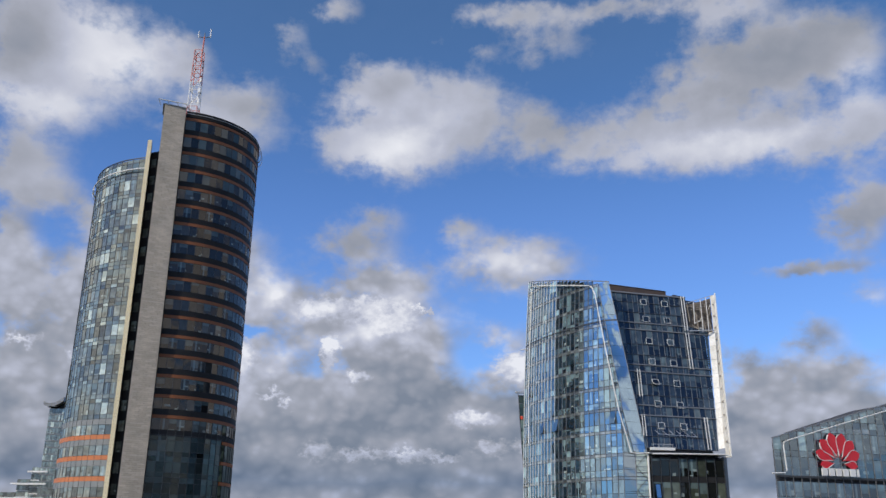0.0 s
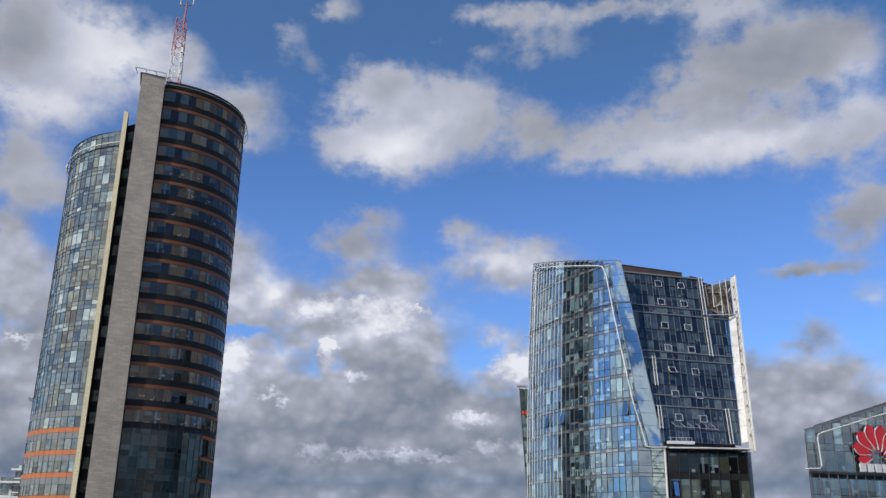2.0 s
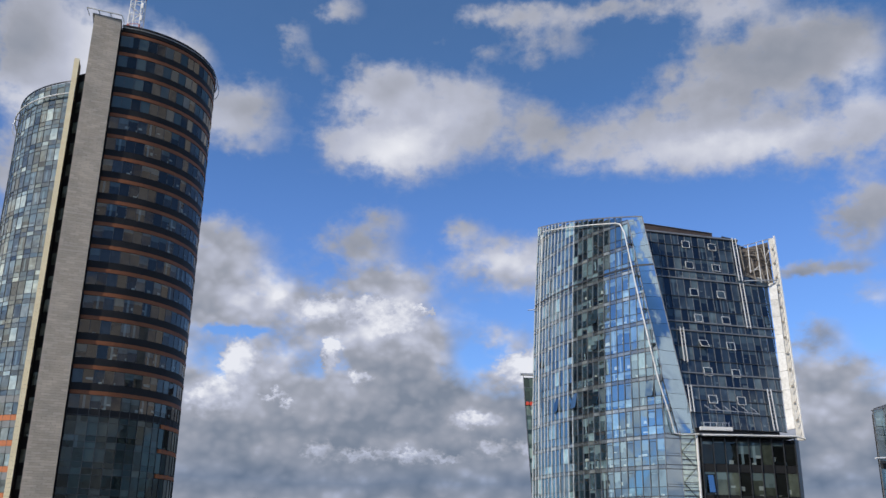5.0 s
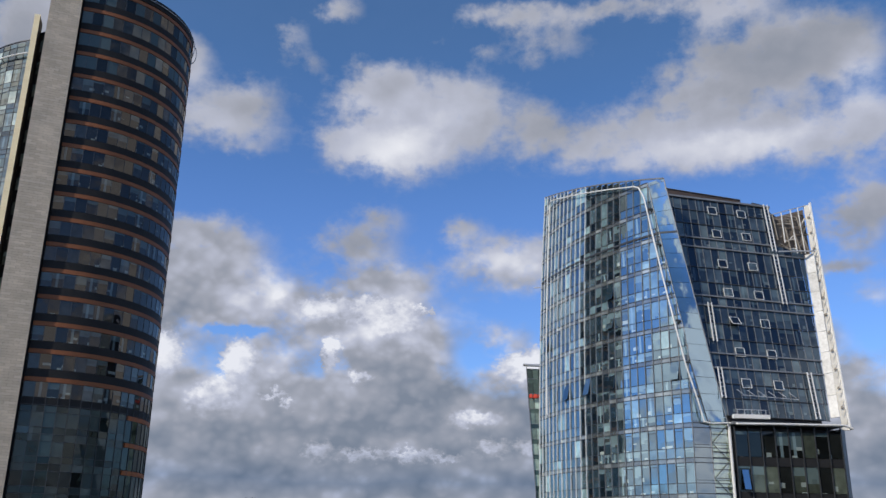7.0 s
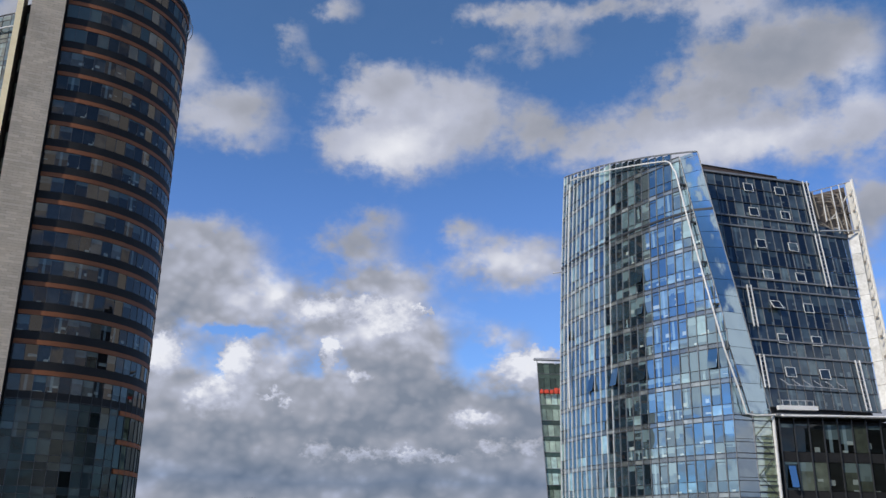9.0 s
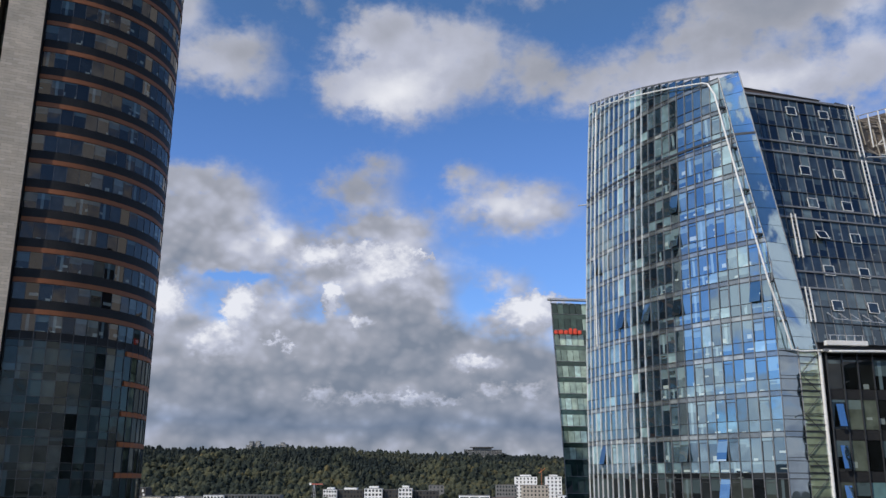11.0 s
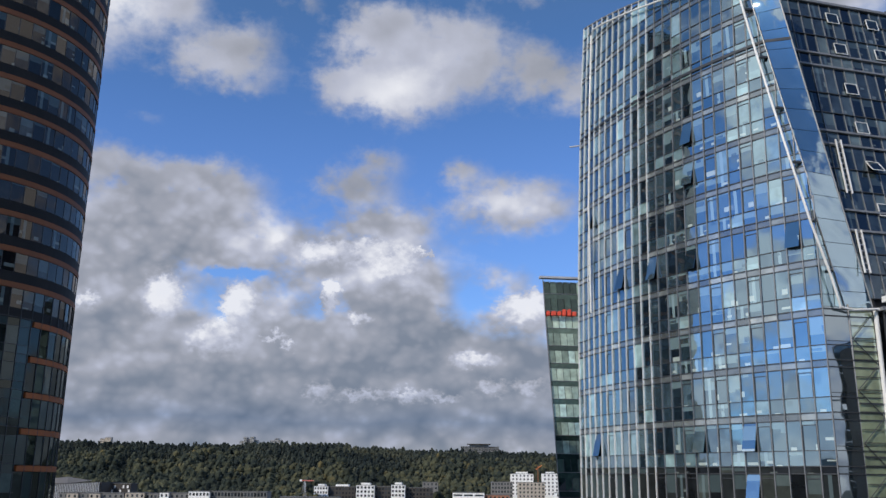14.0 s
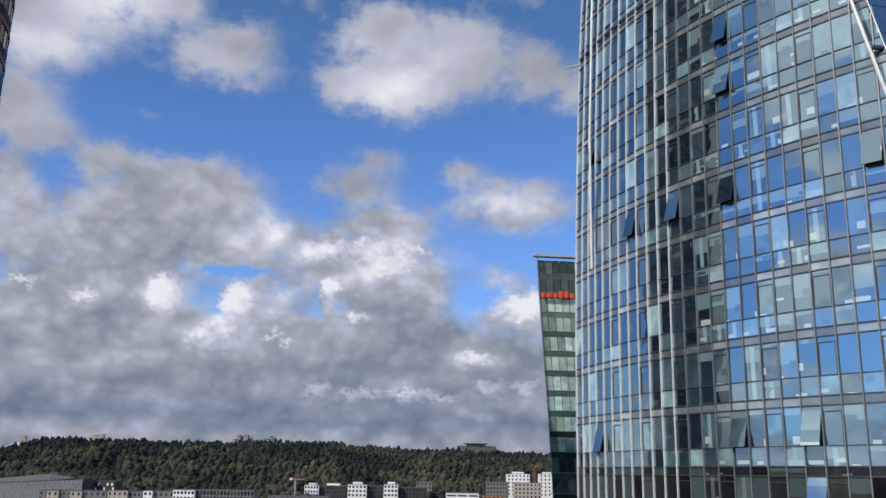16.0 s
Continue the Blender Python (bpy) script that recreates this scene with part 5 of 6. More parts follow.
tagged(part("roof_aerial", bm, STEEL, None), "thin grey steel aerial on a roof", "aerial")

# ---------------------------------------------------------------- stepped glass building beyond the round tower
stepped = thing("stepped_building", "stepped grey glass building with a curved cap, beside the round tower", "building", at=(-180, 412, 0))


def glazed_box(parent, x0, x1, y0, y1, z0, z1, cols, floor_h, glass, frame, bottom=40.0):
    bm = bmesh.new()
    box(bm, x0 + 0.1, x1 - 0.1, y0 + 0.15, y1, z0, z1)
    part("core", bm, CORE, parent)
    n = int((z1 - bottom) / floor_h)
    for i in range(n):
        zt = z1 - i * floor_h
        for j in range(cols):
            a, b = x0 + (x1 - x0) * j / cols + 0.04, x0 + (x1 - x0) * (j + 1) / cols - 0.04
            t = rnd.uniform(-0.01, 0.01)
            plate_object("pane", [Vector((a, y0 + t, zt - floor_h + 0.45)), Vector((b, y0 - t, zt - floor_h + 0.45)), Vector((b, y0 - t, zt - 0.1)), Vector((a, y0 + t, zt - 0.1))], 0.05, glass, parent)
        bm = bmesh.new()
        box(bm, x0 - 0.1, x1 + 0.1, y0 - 0.12, y0 + 0.1, zt - floor_h + 0.05, zt - floor_h + 0.38)
        part("sill_band", bm, frame, parent)


STEPS = ((-178.4, -171.0, 400.0, 100.3, 5, 5.8, MID_METAL), (-183.0, -178.6, 402.0, 74.7, 2, 5.8, WHITE), (-188.8, -183.2, 402.0, 69.5, 2, 5.2, WHITE),
         (-196.0, -189.0, 402.0, 63.9, 2, 5.0, WHITE), (-204.0, -196.2, 402.0, 58.3, 2, 5.0, WHITE))
for x0, x1, y0, z1, cols, fh, edge in STEPS:
    glazed_box(stepped, x0, x1, y0, 428.0, 0, z1, cols * 2, fh / 2, SILVER_GLASS, edge, 34.0)
for x0, x1, z in ((-183.8, -175, 72.3), (-190.4, -175, 67.1), (-199.0, -175, 60.9)):
    bm = bmesh.new()
    box(bm, x0, x1, 399.4, 401.2, z, z + 0.7)
    part("balcony_edge", bm, WHITE, stepped)
bm = bmesh.new()
pts = [(-180.4, 103.1), (-178.0, 102.3), (-175.0, 102.7), (-171.6, 105.1)]
for (xa, za), (xb, zb) in zip(pts, pts[1:]):
    hexa(bm, [(xa, 397.6, za - 1.4), (xb, 397.6, zb - 1.8), (xb, 426, zb - 1.8), (xa, 426, za - 1.4)], [(xa, 397.6, za), (xb, 397.6, zb), (xb, 426, zb), (xa, 426, za)])
part("curved_cap", bm, MID_METAL, stepped, "grey upswept roof cap")
bm = bmesh.new()
box(bm, -174.5, -171.4, 400.8, 427, 99.9, 103.5)
part("cap_storey", bm, DARK_PANEL, stepped)

# ---------------------------------------------------------------- green glass building beyond the sail tower
green = thing("green_glass_tower", "leaning green glass office tower with a red sign", "office tower", at=(30, 252, 0))


def green_left(z):
    return 22.9 - 2.75 * smooth(20, 86, z) * (z / 86)


bm = bmesh.new()
loft(bm, [[Vector((green_left(z) + 0.2, 244.3, z)), Vector((44, 247.0, z)), Vector((44, 262, z)), Vector((green_left(z) + 4.5, 262, z))] for z in (0, 20, 40, 55, 70, 84.0)])
part("core", bm, CORE, green)
for i in range(25):
    zt = 84.3 - 3.3 * i
    if zt < 4:
        break
    attic = i < 2
    z0, z1 = zt - 2.4, zt - 0.1
    for j in range(17):
        x0, x1 = green_left(z0) + 1.28 * j + 0.05, green_left(z1) + 1.28 * j + 0.05
        t = rnd.uniform(-0.012, 0.012)
        q = [Vector((xa, 244.0 + (xa - 20) * 0.12 + w, z)) for xa, w, z in ((x0, t, z0), (x0 + 1.18, -t, z0), (x1 + 1.18, -t, z1), (x1, t, z1))]
        plate_object("pane", q, 0.05, DEEP_GREEN if (attic and rnd.random() < 0.7) or rnd.random() < 0.05 + 0.75 * (i > 9) else GREEN_GLASS, green)
    for name, za, zb, out, mat in (("spandrel", zt - 3.4, zt - 2.42, 0.03, DEEP_GREEN), ("ledge", zt - 2.46, zt - 2.38, 0.10, MID_METAL)):
        bm = bmesh.new()
        xa, xb = green_left(za), green_left(zb)
        sheet(bm, (xa, 244.0 + (xa - 20) * 0.12 - out, za), (44.2, 246.9 - out, za), (44.2, 246.9 - out, zb), (xb, 244.0 + (xb - 20) * 0.12 - out, zb), 0.3)
        part(name, bm, mat, green)
bm = bmesh.new()
sweep(bm, [(green_left(z), 243.95, z) for z in (4, 20, 35, 50, 60, 70, 78, 84.6)], 0.14, 0.2, (0, -1, 0))
part("corner_profile", bm, MID_METAL, green)
bm = bmesh.new()
sheet(bm, (19.6, 243.2, 84.75), (45, 246.4, 84.75), (45, 246.4, 85.15), (19.6, 243.2, 85.15), 1.2)
part("roof_cap", bm, STEEL, green, "pale metal roof cap")
# the red sign: plain bars
sign = thing("roof_sign", "red raised sign bars high on a green glass tower", "sign", at=(23, 243.6, 77))
x = 20.7
for w, h in ((0.75, 0.9), (1.0, 0.9), (0.8, 0.9), (0.8, 1.3), (0.8, 1.3), (0.8, 0.9)):
    bm = bmesh.new()
    y = 243.5 + (x - 20) * 0.12
    box(bm, x, x + w, y - 0.25, y, 77.5, 77.5 + h)
    bmesh.ops.bevel(bm, geom=bm.edges[:], offset=0.12, segments=2, affect="EDGES")
    part("sign_bar", bm, SIGN_RED, sign)
    x += w + 0.16

# ---------------------------------------------------------------- third glass building with the red fan sign
THIRD_GLASS = coated_glass("grey_blue_office_glass", BLUE_STOPS, (0.78, 0.92, 0.97), 2.6, rooms=0.35)
third = thing("glass_office_block", "low sail-shaped glass office block with a red fan sign", "office block", at=(56, 132, 0))
T_A, T_O = Vector((0.9535, 0.3015, 0)), Vector((45.6, 122.7, 0))
T_N = Vector((0.3015, -0.9535, 0))


def side(u, z, w=0.0):
    return Vector((T_O.x, T_O.y, z)) + T_A * u + T_N * w


def third_top(u):
    return 59.7 + 0.285 * u


bm = bmesh.new()
hexa(bm, [side(0.2, 0, -0.4), side(26, 0, -0.4), side(26, 0, -14), side(13.0, 0, -14)], [side(0.2, 59.3, -0.4), side(26, 66.5, -0.4), side(26, 66.5, -14), side(13.0, 62.5, -14)])
part("core", bm, CORE, third)
M3 = 1.35
for j in range(19):
    u0, u1 = j * M3 + 0.03, (j + 1) * M3 - 0.03
    for k in range(-15, 6):
        zk = 54.3 + FLOOR * k
        for lo, hi, what in (((zk + 0.45, zk + 3.0, 1), (zk + 3.05, zk + 3.85, 1)) if k in (0, 1) else ((zk - 0.25, zk + 0.25, 0), (zk + 0.3, zk + 1.2, 1), (zk + 1.25, zk + 3.18, 1))):
            h0, h1 = min(hi, third_top(u0)), min(hi, third_top(u1))
            if lo < 30 or h0 - lo < 0.25:
                continue
            t = [rnd.uniform(-0.008, 0.008) for _ in range(3)]
            q = [side(u0, lo, t[0]), side(u1, lo, t[1]), side(u1, h1, t[1] + t[2]), side(u0, h0, t[0] + t[2])]
            plate_object("pane" if what else "spandrel", q, 0.04, (NAVY_GLASS if j > 13 else THIRD_GLASS) if what else BAND, third)
    bm = bmesh.new()
    bar(bm, side(u0 - 0.03, 0.5, 0.04), side(u0 - 0.03, third_top(u0), 0.04), 0.06, 0.10, T_N)
    part("mullion", bm, MID_METAL, third)
bm = bmesh.new()
sheet(bm, side(0, 0.5), side(26, 0.5), side(26, 30), side(0, 30), 0.1)
part("lower_glazing", bm, NAVY_GLASS, third)
bm = bmesh.new()
bar(bm, side(-0.1, third_top(0), 0), side(26, third_top(26), 0), 0.14, 0.2, T_N)
part("roof_edge", bm, MID_METAL, third)
bm = bmesh.new()
pipe(bm, [side(-0.8, 55.0, 0.4), side(1.2, 55.1, 0.45), side(1.5, 55.5, 0.45), side(1.35, 58.6, 0.45), side(1.5, 59.2, 0.45), side(2.2, 59.45, 0.45), side(10.0, 61.7, 0.45), side(19.6, 64.4, 0.45), side(20.3, 64.2, 0.45), side(20.6, 60.0, 0.45)], 0.09, 8)
part("frame_tube", bm, WHITE, third, "white round steel tube")
bm = bmesh.new()
bar(bm, side(0, 54.7, 0.06), side(26, 54.7, 0.06), 0.3, 0.1, T_N)
part("shadow_gap_rail", bm, DARK_METAL, third)
fan = thing("fan_sign", "red eight-petal fan above white bars on blue glass", "sign", at=(53, 125, 54))
fc = Vector((10.1, 56.7))
for i in range(8):
    ang = radians((-6, 22, 49, 76, 104, 131, 158, 186)[i])
    big = (0.68, 0.92, 1.0, 1.03, 1.03, 1.0, 0.92, 0.68)[i]
    bm = bmesh.new()
    outline = []
    for k in range(16):
        t = k / 15
        # a teardrop, pointed at the middle of the fan
        r = 0.8 + 3.25 * big * t
        w = 0.80 * big * math.sin(math.pi * t ** 1.8) ** 0.75 if 0 < t < 1 else 0.02
        outline.append((r, w))
    loop = [(r, w) for r, w in outline] + [(r, -w) for r, w in outline[::-1]]
    fr, bk = [], []
    for r, w in loop:
        x2 = r * math.cos(ang) - w * math.sin(ang)
        y2 = r * math.sin(ang) + w * math.cos(ang)
        fr.append(bm.verts.new(side(fc.x + x2, fc.y + y2, 0.46)))
        bk.append(bm.verts.new(side(fc.x + x2, fc.y + y2, 0.34)))
    bm.faces.new(fr)
    bm.faces.new(bk[::-1])
    for k in range(len(fr)):
        m2 = (k + 1) % len(fr)
        bm.faces.new((fr[k], bk[k], bk[m2], fr[m2]))
    bmesh.ops.recalc_face_normals(bm, faces=bm.faces[:])
    part("petal", bm, RED, fan)
    bm = bmesh.new()
    pts2 = []
    for r, w in outline[1:-1]:
        w += 0.03
        pts2.append(side(fc.x + r * math.cos(ang) - w * math.sin(ang), fc.y + r * math.sin(ang) + w * math.cos(ang), 0.42))
    sweep(bm, pts2, 0.07, 0.16, T_N)
    part("petal_edge", bm, WHITE, fan)
for i in range(6):
    bm = bmesh.new()
    u = 7.15 + 1.15 * i
    w = 0.84 if i < 5 else 0.28
    hexa(bm, [side(u, 54.95, 0.3), side(u + w, 54.95, 0.3), side(u + w, 54.95, 0.55), side(u, 54.95, 0.55)], [side(u, 55.95, 0.3), side(u + w, 55.95, 0.3), side(u + w, 55.95, 0.55), side(u, 55.95, 0.55)])
    part("white_bar", bm, WHITE, fan)

# ---------------------------------------------------------------- low houses at the foot of the hill
PLASTER = solid("white_render", (0.80, 0.79, 0.76), (0.90, 0.89, 0.87), 0.8, 0.0, 0.15, 2.0, 0.0)
GREY_RENDER = solid("grey_render", (0.13, 0.128, 0.122), (0.22, 0.215, 0.205), 0.8, 0.0, 0.15, 2.0, 0.0)
DARK_CLAD = solid("dark_brown_cladding", (0.025, 0.022, 0.02), (0.06, 0.052, 0.046), 0.7, 0.0, 0.15, 2.0, 0.0)
BEIGE = solid("beige_render", (0.36, 0.31, 0.25), (0.50, 0.45, 0.38), 0.8, 0.0, 0.15, 2.0, 0.0)
CONCRETE = solid("pale_weathered_concrete", (0.30, 0.30, 0.29), (0.46, 0.455, 0.44), 0.85, 0.0, 0.1, 1.0, 0.0)
BRICK = solid("orange_brick_wall", (0.30, 0.13, 0.07), (0.44, 0.21, 0.12), 0.85, 0.0, 0.2, 3.0, 0.0)
UNIT_WINDOW = one_mesh("far_window", lambda b: box(b, -0.5, 0.5, -0.5, 0.5, -0.5, 0.5), FAR_GLASS)
UNIT_WHITE = one_mesh("white_surround", lambda b: box(b, -0.5, 0.5, -0.5, 0.5, -0.5, 0.5), PLASTER)


def house(label, x0, x1, y, top, wall, cols, floors, depth=14.0, win=(1.3, 1.6), set_back=0.0, floor_h=3.1, trim=None, group="houses at the foot of the hill"):
    base = ground_z((x0 + x1) / 2, y) - 1.0
    h = thing("apartment_house", label, "house", group, at=((x0 + x1) / 2, y + depth / 2, base + 1.0))
    bm = bmesh.new()
    box(bm, x0, x1, y, y + depth, base, top)
    part("wall", bm, wall, h)
    bm = bmesh.new()
    box(bm, x0 - 0.2, x1 + 0.2, y - 0.2, y + depth + 0.2, top, top + 0.35)
    part("roof", bm, trim or ROOFING, h)
    for i in range(floors):
        for j in range(cols):
            cx = x0 + (x1 - x0) * (j + 0.5) / cols
            cz = top - 1.6 - floor_h * i
            piece("window", UNIT_WINDOW, h, pose(cx, y, cz) @ Matrix.Diagonal((win[0], 0.16, win[1], 1)))
    if set_back:
        bm = bmesh.new()
        w = (x1 - x0)
        box(bm, x0 + w * 0.25, x1 - w * 0.25, y + 2, y + depth - 2, top + 0.35, top + 0.35 + set_back)
        part("roof_storey", bm, PLASTER, h)
    return h


house("white flat-roofed apartment house with dark windows", -105.0, -94.2, 800, 41.3, PLASTER, 5, 4, set_back=1.2)
house("dark brown clad apartment house with a flat roof", -94.0, -73.6, 804, 41.0, DARK_CLAD, 8, 4, win=(1.2, 1.4), set_back=1.4)
house("white flat-roofed apartment house with dark windows", -71.7, -57.4, 798, 42.3, PLASTER, 5, 5, win=(1.6, 1.7), set_back=1.6)
house("dark brown clad apartment house with a flat roof", -57.2, -45.0, 803, 41.4, DARK_CLAD, 5, 4)
house("white flat-roofed apartment house with dark windows", -44.4, -33.6, 800, 42.8, PLASTER, 4, 5, win=(1.6, 1.7), set_back=1.6)
house("dark brown clad apartment house with a flat roof", -33.4, -12.0, 806, 40.6, DARK_CLAD, 8, 4)
house("grey low hall with a rounded gable", -21.6, -8.6, 850, 45.0, GREY_RENDER, 4, 2)
house("white long flat-roofed house with ribbon windows", 3.6, 25.0, 700, 38.8, PLASTER, 3, 3, win=(6.0, 1.1))
house("low orange brick house with a flat roof", 25.2, 42.0, 702, 37.4, BRICK, 6, 2)
house("grey rendered apartment house with a flat roof", 36.3, 53.9, 850, 45.8, GREY_RENDER, 7, 4)
house("white rendered apartment house with dark windows", 56.1, 75.9, 900, 52.9, PLASTER, 6, 6, set_back=1.5)
house("beige rendered apartment house with dark windows", 58.0, 80.0, 840, 45.6, BEIGE, 7, 4)
house("white rendered apartment house with dark windows", 82.4, 96.0, 880, 53.2, PLASTER, 4, 6, set_back=1.2)
house("white rendered apartment house with dark windows", 80.0, 98.0, 760, 38.5, PLASTER, 6, 3)
house("grey flat-roofed apartment house with dark windows", -241.7, -200.7, 650, 36.9, GREY_RENDER, 12, 3)
for xa in (-236.0, -222.0):
    house("beige stair bay with paired windows", xa, xa + 7.0, 648.5, 36.7, BEIGE, 2, 3, depth=1.4)
house("beige flat-roofed house with paired windows", -200.0, -188.0, 650, 37.3, BEIGE, 4, 3)
house("small grey flat-roofed house with dark windows", -187.8, -180.4, 652, 36.9, GREY_RENDER, 3, 3)
house("white flat-roofed house with paired windows", -178.5, -173.0, 650, 37.6, PLASTER, 2, 3)
house("small grey flat-roofed house with dark windows", -172.8, -160.4, 652, 37.3, GREY_RENDER, 4, 3)
house("white flat-roofed house with dark windows", -160.0, -147.0, 648, 38.6, PLASTER, 6, 3)
house("grey gallery house with tall bays", -146.8, -112.0, 651, 38.6, GREY_RENDER, 17, 3, win=(1.45, 2.3))
house("long low grey house with a flat roof", -111.0, -72.0, 690, 35.0, GREY_RENDER, 14, 2)
dark_house = house("dark apartment house with white window surrounds", -243.0, -221.5, 720, 42.2, DARK_CLAD, 1, 1, win=(0.8, 0.8))
for i in range(4):
    for j in range(7):
        if (i * 3 + j * 2) % 5 < 3:
            piece("window_surround", UNIT_WHITE, dark_house, pose(-241.5 + 3.0 * j + (0.9 if i % 2 else 0), 719.9, 40.2 - 2.9 * i) @ Matrix.Diagonal((1.2, 0.3, 1.9, 1)))
# grey ribbed hall with a low pitched roof
ROOF_BROWN = solid("brown_grey_roof_sheet", (0.10, 0.092, 0.08), (0.17, 0.155, 0.135), 0.7, 0.0, 0.1, 1.5, 0.0)
hall = thing("ribbed_hall", "grey hall with a ribbed facade and a low pitched roof", "hall", at=(-262, 715, 14))
bm = bmesh.new()
hexa(bm, [(-310, 700, 10), (-234.8, 700, 10), (-234.8, 740, 10), (-310, 740, 10)], [(-310, 700, 39), (-234.8, 700, 43.4), (-234.8, 740, 43.4), (-310, 740, 42)])
part("wall", bm, DARK_CLAD, hall)
bm = bmesh.new()
hexa(bm, [(-311, 699, 39.0), (-257, 699, 42.3), (-257, 741, 44.0), (-311, 741, 42)], [(-311, 699, 39.4), (-257, 699, 42.7), (-275, 741, 46.5), (-311, 741, 43)])
part("roof", bm, ROOF_BROWN, hall)
for i in range(66):
    bm = bmesh.new()
    x = -309 + 1.12 * i
    if x > -235.5:
        continue
    box(bm, x, x + 0.42, 699.2, 700, 12, 38.9 + (x + 310) * 0.058)
    part("rib", bm, STEEL, hall)
# tower crane, far off
crane = thing("tower_crane", "red and white tower crane above the roofs", "crane", at=(-112, 790, 21))
for p, q, m_ in (((-115.0, 790, 21), (-111.5, 790, 44.5), MID_METAL), ((-108.5, 790, 21), (-110.5, 790, 44.5), STEEL), ((-111, 790, 21), (-111, 790, 46), STEEL)):
    bm = bmesh.new()
    bar(bm, p, q, 0.35, 0.35, (0, -1, 0))
    part("crane_leg", bm, m_, crane)
bm = bmesh.new()
box(bm, -113.5, -104.0, 789.5, 790.8, 45.1, 45.9)
part("jib", bm, RED_PAINT, crane)
bm = bmesh.new()
box(bm, -114.8, -113.2, 789.2, 791.0, 44.8, 46.3)
part("counterweight", bm, PLASTER, crane)
small_crane = thing("crane", "orange crane far off above white houses", "crane", at=(79.0, 890, 24))
bm = bmesh.new()
box(bm, 78.7, 79.3, 889.7, 890.3, 24, 60)
part("crane_mast", bm, RUST, small_crane)
bm = bmesh.new()
bar(bm, (77.0, 890, 56.5), (82.5, 890, 60.5), 0.6, 0.6, (0, -1, 0))
part("jib", bm, ORANGE, small_crane)

# buildings on the hilltop
for x0, x1, y, z1 in ((-353, -348, 1600, 106), (-347, -341.5, 1600, 112.5), (-341, -336.5, 1607, 110), (-336, -329.5, 1600, 113), (-329, -325, 1606, 108), (-302, -295, 1600, 107.5), (-294.5, -289, 1603, 111), (-288.5, -284.5, 1600, 108.5)):
    house("weathered grey concrete tower block on the wooded hill", x0, x1, y, z1, CONCRETE, 4, 9, win=(1.0, 1.5), group="tower blocks on the hilltop", floor_h=3.0)
slab_house = house("long grey glass slab building with a dark roof plate", 20.5, 96.6, 1900, 111.5, GREY_RENDER, 22, 4, win=(2.6, 2.0), group="tower blocks on the hilltop")
bm = bmesh.new()
box(bm, 33.0, 80.0, 1896, 1920, 115.5, 117.0)
part("roof_plate", bm, DARK_CLAD, slab_house)
bm = bmesh.new()
box(bm, 38.0, 76.0, 1902, 1915, 111.8, 115.5)
part("plant_storey", bm, GREY_PANEL, slab_house)
def cottage(x0, x1, y, top):
    h = thing("white_house", "small white gabled house on the wooded hill", "house", "white houses on the hilltop", at=((x0 + x1) / 2, y + 5, 70))
    bm = bmesh.new()
    box(bm, x0, x1, y, y + 10, 68, top - 4.0)
    part("wall", bm, PLASTER, h)
    bm = bmesh.new()
    xm = x0 + (x1 - x0) * 0.7
    hexa(bm, [(x0 - 0.3, y - 0.3, top - 4.0), (x1 + 0.3, y - 0.3, top - 4.0), (x1 + 0.3, y + 10.3, top - 4.0), (x0 - 0.3, y + 10.3, top - 4.0)],
         [(xm - 0.4, y - 0.3, top), (xm + 0.4, y - 0.3, top), (xm + 0.4, y + 10.3, top), (xm - 0.4, y + 10.3, top)])
    part("roof", bm, WHITE, h)
    for j in range(3):
        piece("window", UNIT_WINDOW, h, pose(x0 + (x1 - x0) * (j + 0.5) / 3, y, top - 5.6) @ Matrix.Diagonal((1.0, 0.16, 1.2, 1)))


for x0, x1, y, z1 in ((-782, -770, 1650, 86), (-768, -752, 1650, 90), (-752, -742, 1655, 95), (-738, -718, 1655, 101), (-716, -706, 1660, 100), (-702, -676, 1664, 107.5), (-647, -633, 1664, 107)):
    cottage(x0, x1, y, z1)
for x0, x1, z1 in ((-604, -596, 109.5), (-595.5, -585, 111.5), (-728, -718, 106.5)):
    house("pale grey concrete block on the wooded hill", x0, x1, 1640, z1, BEIGE, 4, 3, win=(1.0, 1.3), depth=9, group="tower blocks on the hilltop")

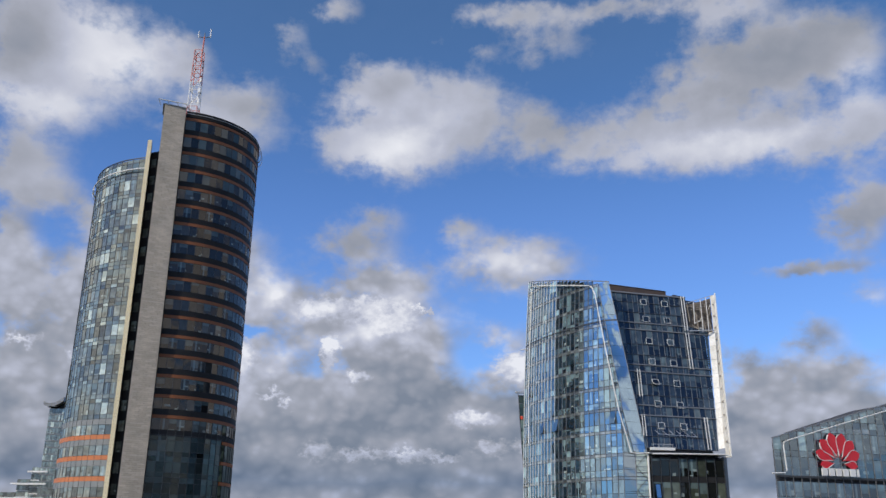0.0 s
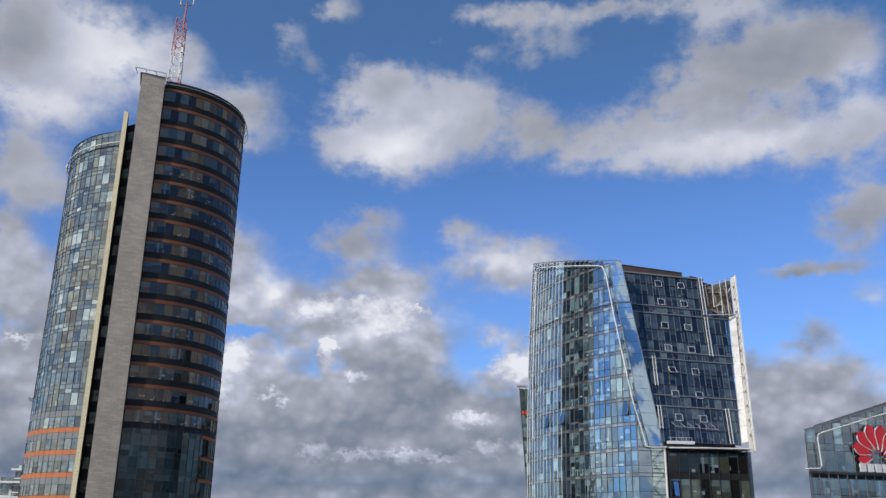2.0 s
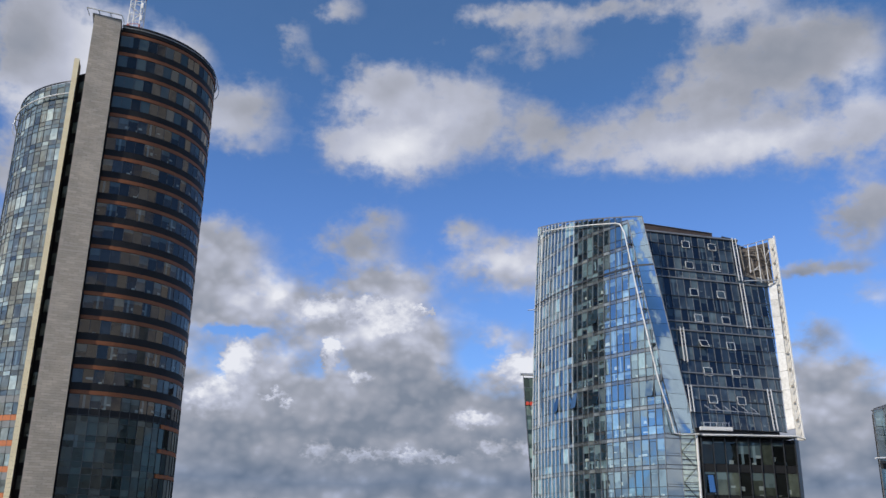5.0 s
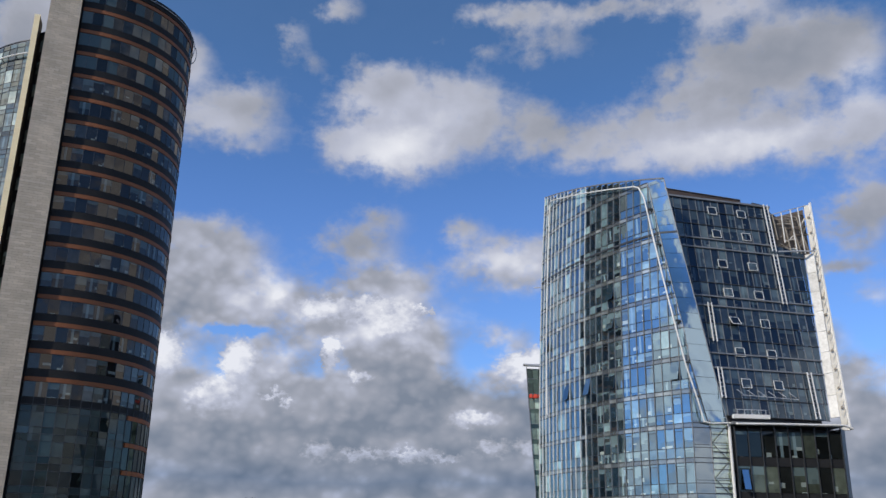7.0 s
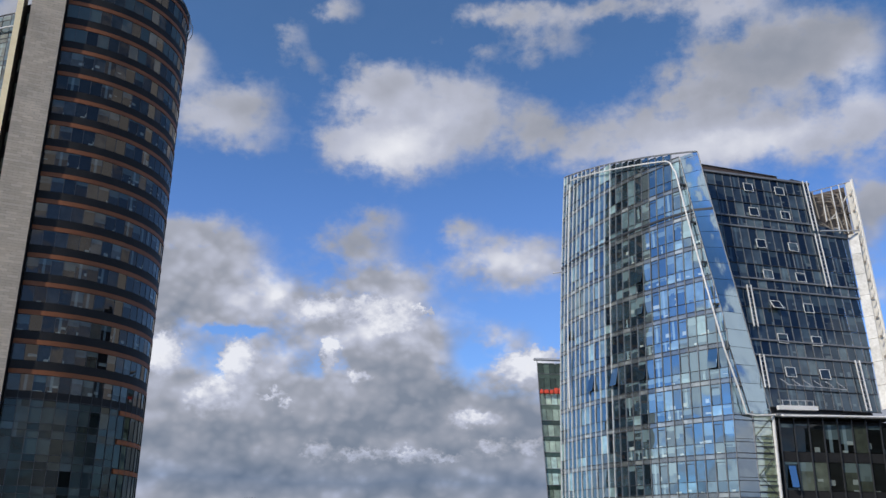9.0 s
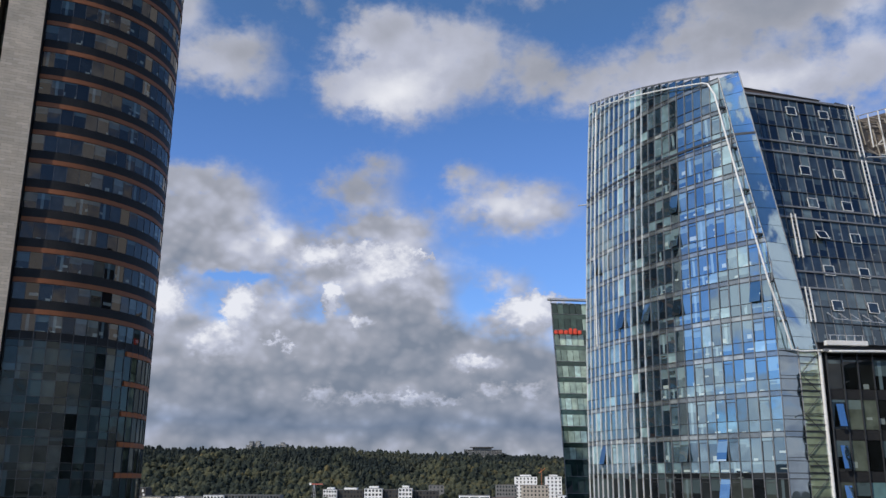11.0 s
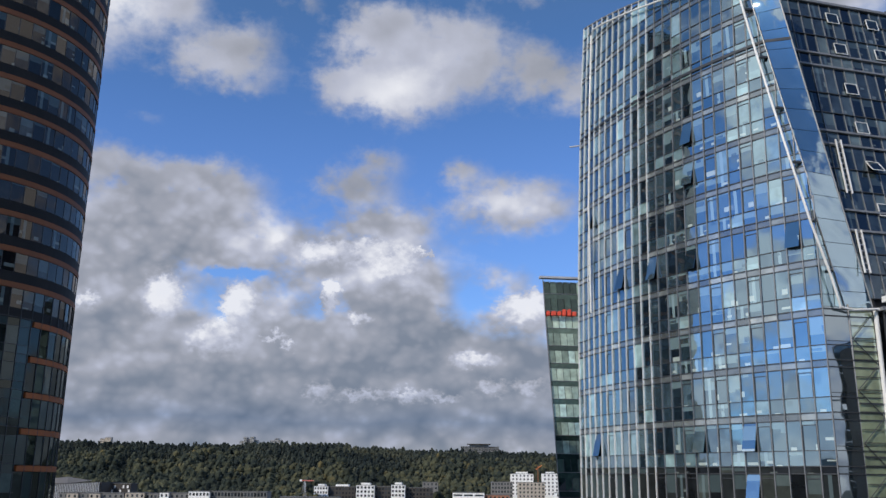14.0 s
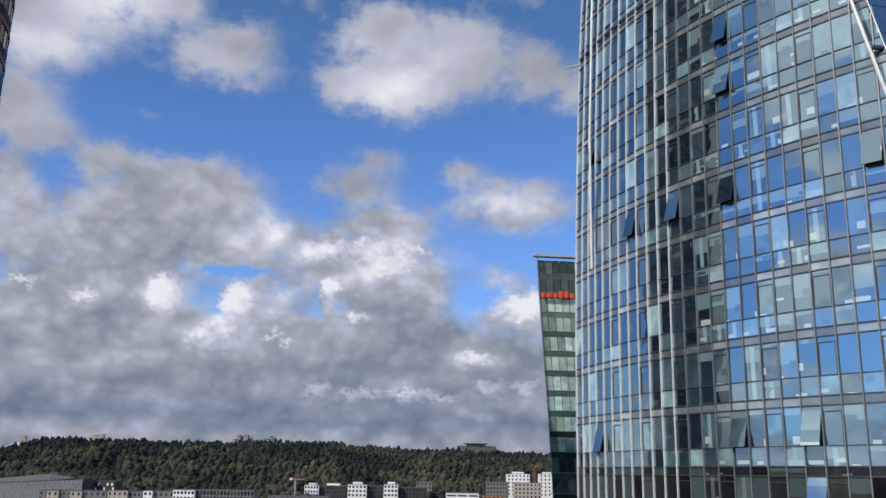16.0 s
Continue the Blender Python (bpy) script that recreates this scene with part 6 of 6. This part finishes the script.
# ---------------------------------------------------------------- the wooded hill
def leaf_material(name, stops):
    m, N, L = nodes_of(name)
    geo = N.new("ShaderNodeNewGeometry")
    tcn = N.new("ShaderNodeTexCoord")
    nz = N.new("ShaderNodeTexNoise")
    nz.inputs["Scale"].default_value, nz.inputs["Detail"].default_value = 0.35, 6
    L.new(tcn.outputs["Object"], nz.inputs["Vector"])
    col = ramp(N, L, geo.outputs["Random Per Island"], stops)
    broad = N.new("ShaderNodeTexNoise")
    broad.inputs["Scale"].default_value, broad.inputs["Detail"].default_value = 0.016, 5
    L.new(tcn.outputs["Object"], broad.inputs["Vector"])
    tone = N.new("ShaderNodeMix")
    tone.data_type, tone.blend_type = "RGBA", "MULTIPLY"
    tone.inputs[0].default_value = 1.0
    L.new(col, tone.inputs[6])
    L.new(ramp(N, L, broad.outputs[0], [(0.38, (0.46, 0.52, 0.56)), (0.50, (0.80, 0.83, 0.80)), (0.60, (1.30, 1.20, 0.98))]), tone.inputs[7])
    col = tone.outputs[2]
    mix = N.new("ShaderNodeMix")
    mix.data_type, mix.blend_type = "RGBA", "MULTIPLY"
    mix.inputs[0].default_value = 1.0
    L.new(col, mix.inputs[6])
    L.new(ramp(N, L, nz.outputs[0], [(0.35, (0.7, 0.7, 0.7)), (0.65, (1.2, 1.2, 1.2))]), mix.inputs[7])
    p = N.new("ShaderNodeBsdfPrincipled")
    p.inputs["Roughness"].default_value = 0.9
    p.inputs["Specular IOR Level"].default_value = 0.1
    L.new(mix.outputs[2], p.inputs["Base Color"])
    out = N.new("ShaderNodeOutputMaterial")
    L.new(p.outputs[0], out.inputs[0])
    return m


# distance haze is mixed into the foliage colours, which makes them greyer
LEAVES = leaf_material("hazy_mixed_foliage", [(0.0, (0.040, 0.049, 0.041)), (0.45, (0.052, 0.060, 0.046)), (0.80, (0.063, 0.068, 0.047)), (0.95, (0.076, 0.076, 0.048)), (1.0, (0.094, 0.084, 0.048))])
NEEDLES = leaf_material("hazy_dark_needles", [(0.0, (0.032, 0.041, 0.040)), (0.55, (0.040, 0.049, 0.045)), (0.90, (0.050, 0.057, 0.048)), (1.0, (0.062, 0.066, 0.050))])


def ball(sub):
    b = bmesh.new()
    bmesh.ops.create_icosphere(b, subdivisions=sub, radius=1.0)
    v = np.array([x.co[:] for x in b.verts])
    f = np.array([[x.index for x in fc.verts] for fc in b.faces])
    b.free()
    return v, f


def crowns(spots, name, label, material, lean_to=1.0):
    """Many tree crowns, each of a few ragged clumps, as one mesh."""
    rng = np.random.default_rng(5)
    bv, bf = ball(1)
    all_v, all_f, n = [], [], 0
    for x, y, z, r, h in spots:
        for k in range(4 if r < 3.2 else 7):
            t = rng.uniform(0, 1)
            rr = r * rng.uniform(0.46, 0.76) * (1.1 - 0.5 * t * lean_to)
            way, far = rng.uniform(0, 6.283), 0.62 * r * (1 - 0.75 * t) * rng.uniform(0.4, 1.1)
            off = np.array([math.cos(way) * far, math.sin(way) * far, (t - 0.45) * 0.8 * h])
            v = bv * (1 + rng.normal(0, 0.08 + 0.08 * lean_to, (len(bv), 1)))
            v = v * np.array([rr, rr, rr * rng.uniform(0.85, 1.15 + 0.45 * lean_to)]) + np.array([x, y, z + h * 0.55]) + off
            all_v.append(v)
            all_f.append(bf + n)
            n += len(bv)
    v, f = np.concatenate(all_v), np.concatenate(all_f)
    me = bpy.data.meshes.new(name)
    me.from_pydata(v.tolist(), [], f.tolist())
    me.materials.append(material)
    ob = new(name, me)
    return tagged(ob, label, "woods", kind="stuff")


rng_t = random.Random(11)
low_spots, high_spots = [], []
y = 935.0
while y < 1560:
    step = 5.6 + (y - 935) * 0.0025
    x = -1000.0 + rng_t.uniform(0, 8)
    while x < 420:
        px, py = x + rng_t.uniform(-3.5, 3.5), y + rng_t.uniform(-4, 4)
        if abs(px - 5) < 40 + 0.55 * py and not (py < 960 and -20 < px < 100):
            r = rng_t.choice((2.0, 2.7, 3.6, 4.6, 6.2)) * rng_t.uniform(0.85, 1.15)
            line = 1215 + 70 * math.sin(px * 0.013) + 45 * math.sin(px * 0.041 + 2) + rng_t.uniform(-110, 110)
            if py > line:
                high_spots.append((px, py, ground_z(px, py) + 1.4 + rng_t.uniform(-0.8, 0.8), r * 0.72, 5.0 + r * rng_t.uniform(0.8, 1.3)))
            else:
                low_spots.append((px, py, ground_z(px, py) + 2.0 + rng_t.uniform(-1.2, 1.2), r, r * rng_t.uniform(1.4, 2.1)))
        x += step * rng_t.uniform(0.8, 1.3)
    y += step * 1.15
crowns(low_spots, "hill_woods", "dense olive green mixed woods with ochre crowns on a hill", LEAVES, 0.4)
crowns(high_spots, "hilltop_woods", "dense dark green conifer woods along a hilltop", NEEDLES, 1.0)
spots = []
for x0, x1, y0, y1, n in ((-330, -110, 760, 900, 90), (-70, 30, 830, 920, 40), (100, 180, 760, 920, 30), (-290, -245, 640, 690, 10), (-112, -100, 760, 790, 4)):
    for _ in range(n):
        px, py = rng_t.uniform(x0, x1), rng_t.uniform(y0, y1)
        spots.append((px, py, ground_z(px, py) - 1, rng_t.uniform(3.5, 6), rng_t.uniform(10, 16)))
crowns(spots, "foot_woods", "green and yellowing trees between the houses", LEAVES, 0.3)

# the city to the west, out of sight but for its image in the glass
for i in range(16):
    xa, ya = -560 - 30 * rng_t.random(), -260 + 48 * i
    bm = bmesh.new()
    box(bm, xa, xa + 34, ya, ya + 46, 0, 53 + 9 * rng_t.random())
    tagged(part("backdrop", bm, GREY_RENDER, None), "plain grey city blocks to the west", "backdrop", kind="structure")
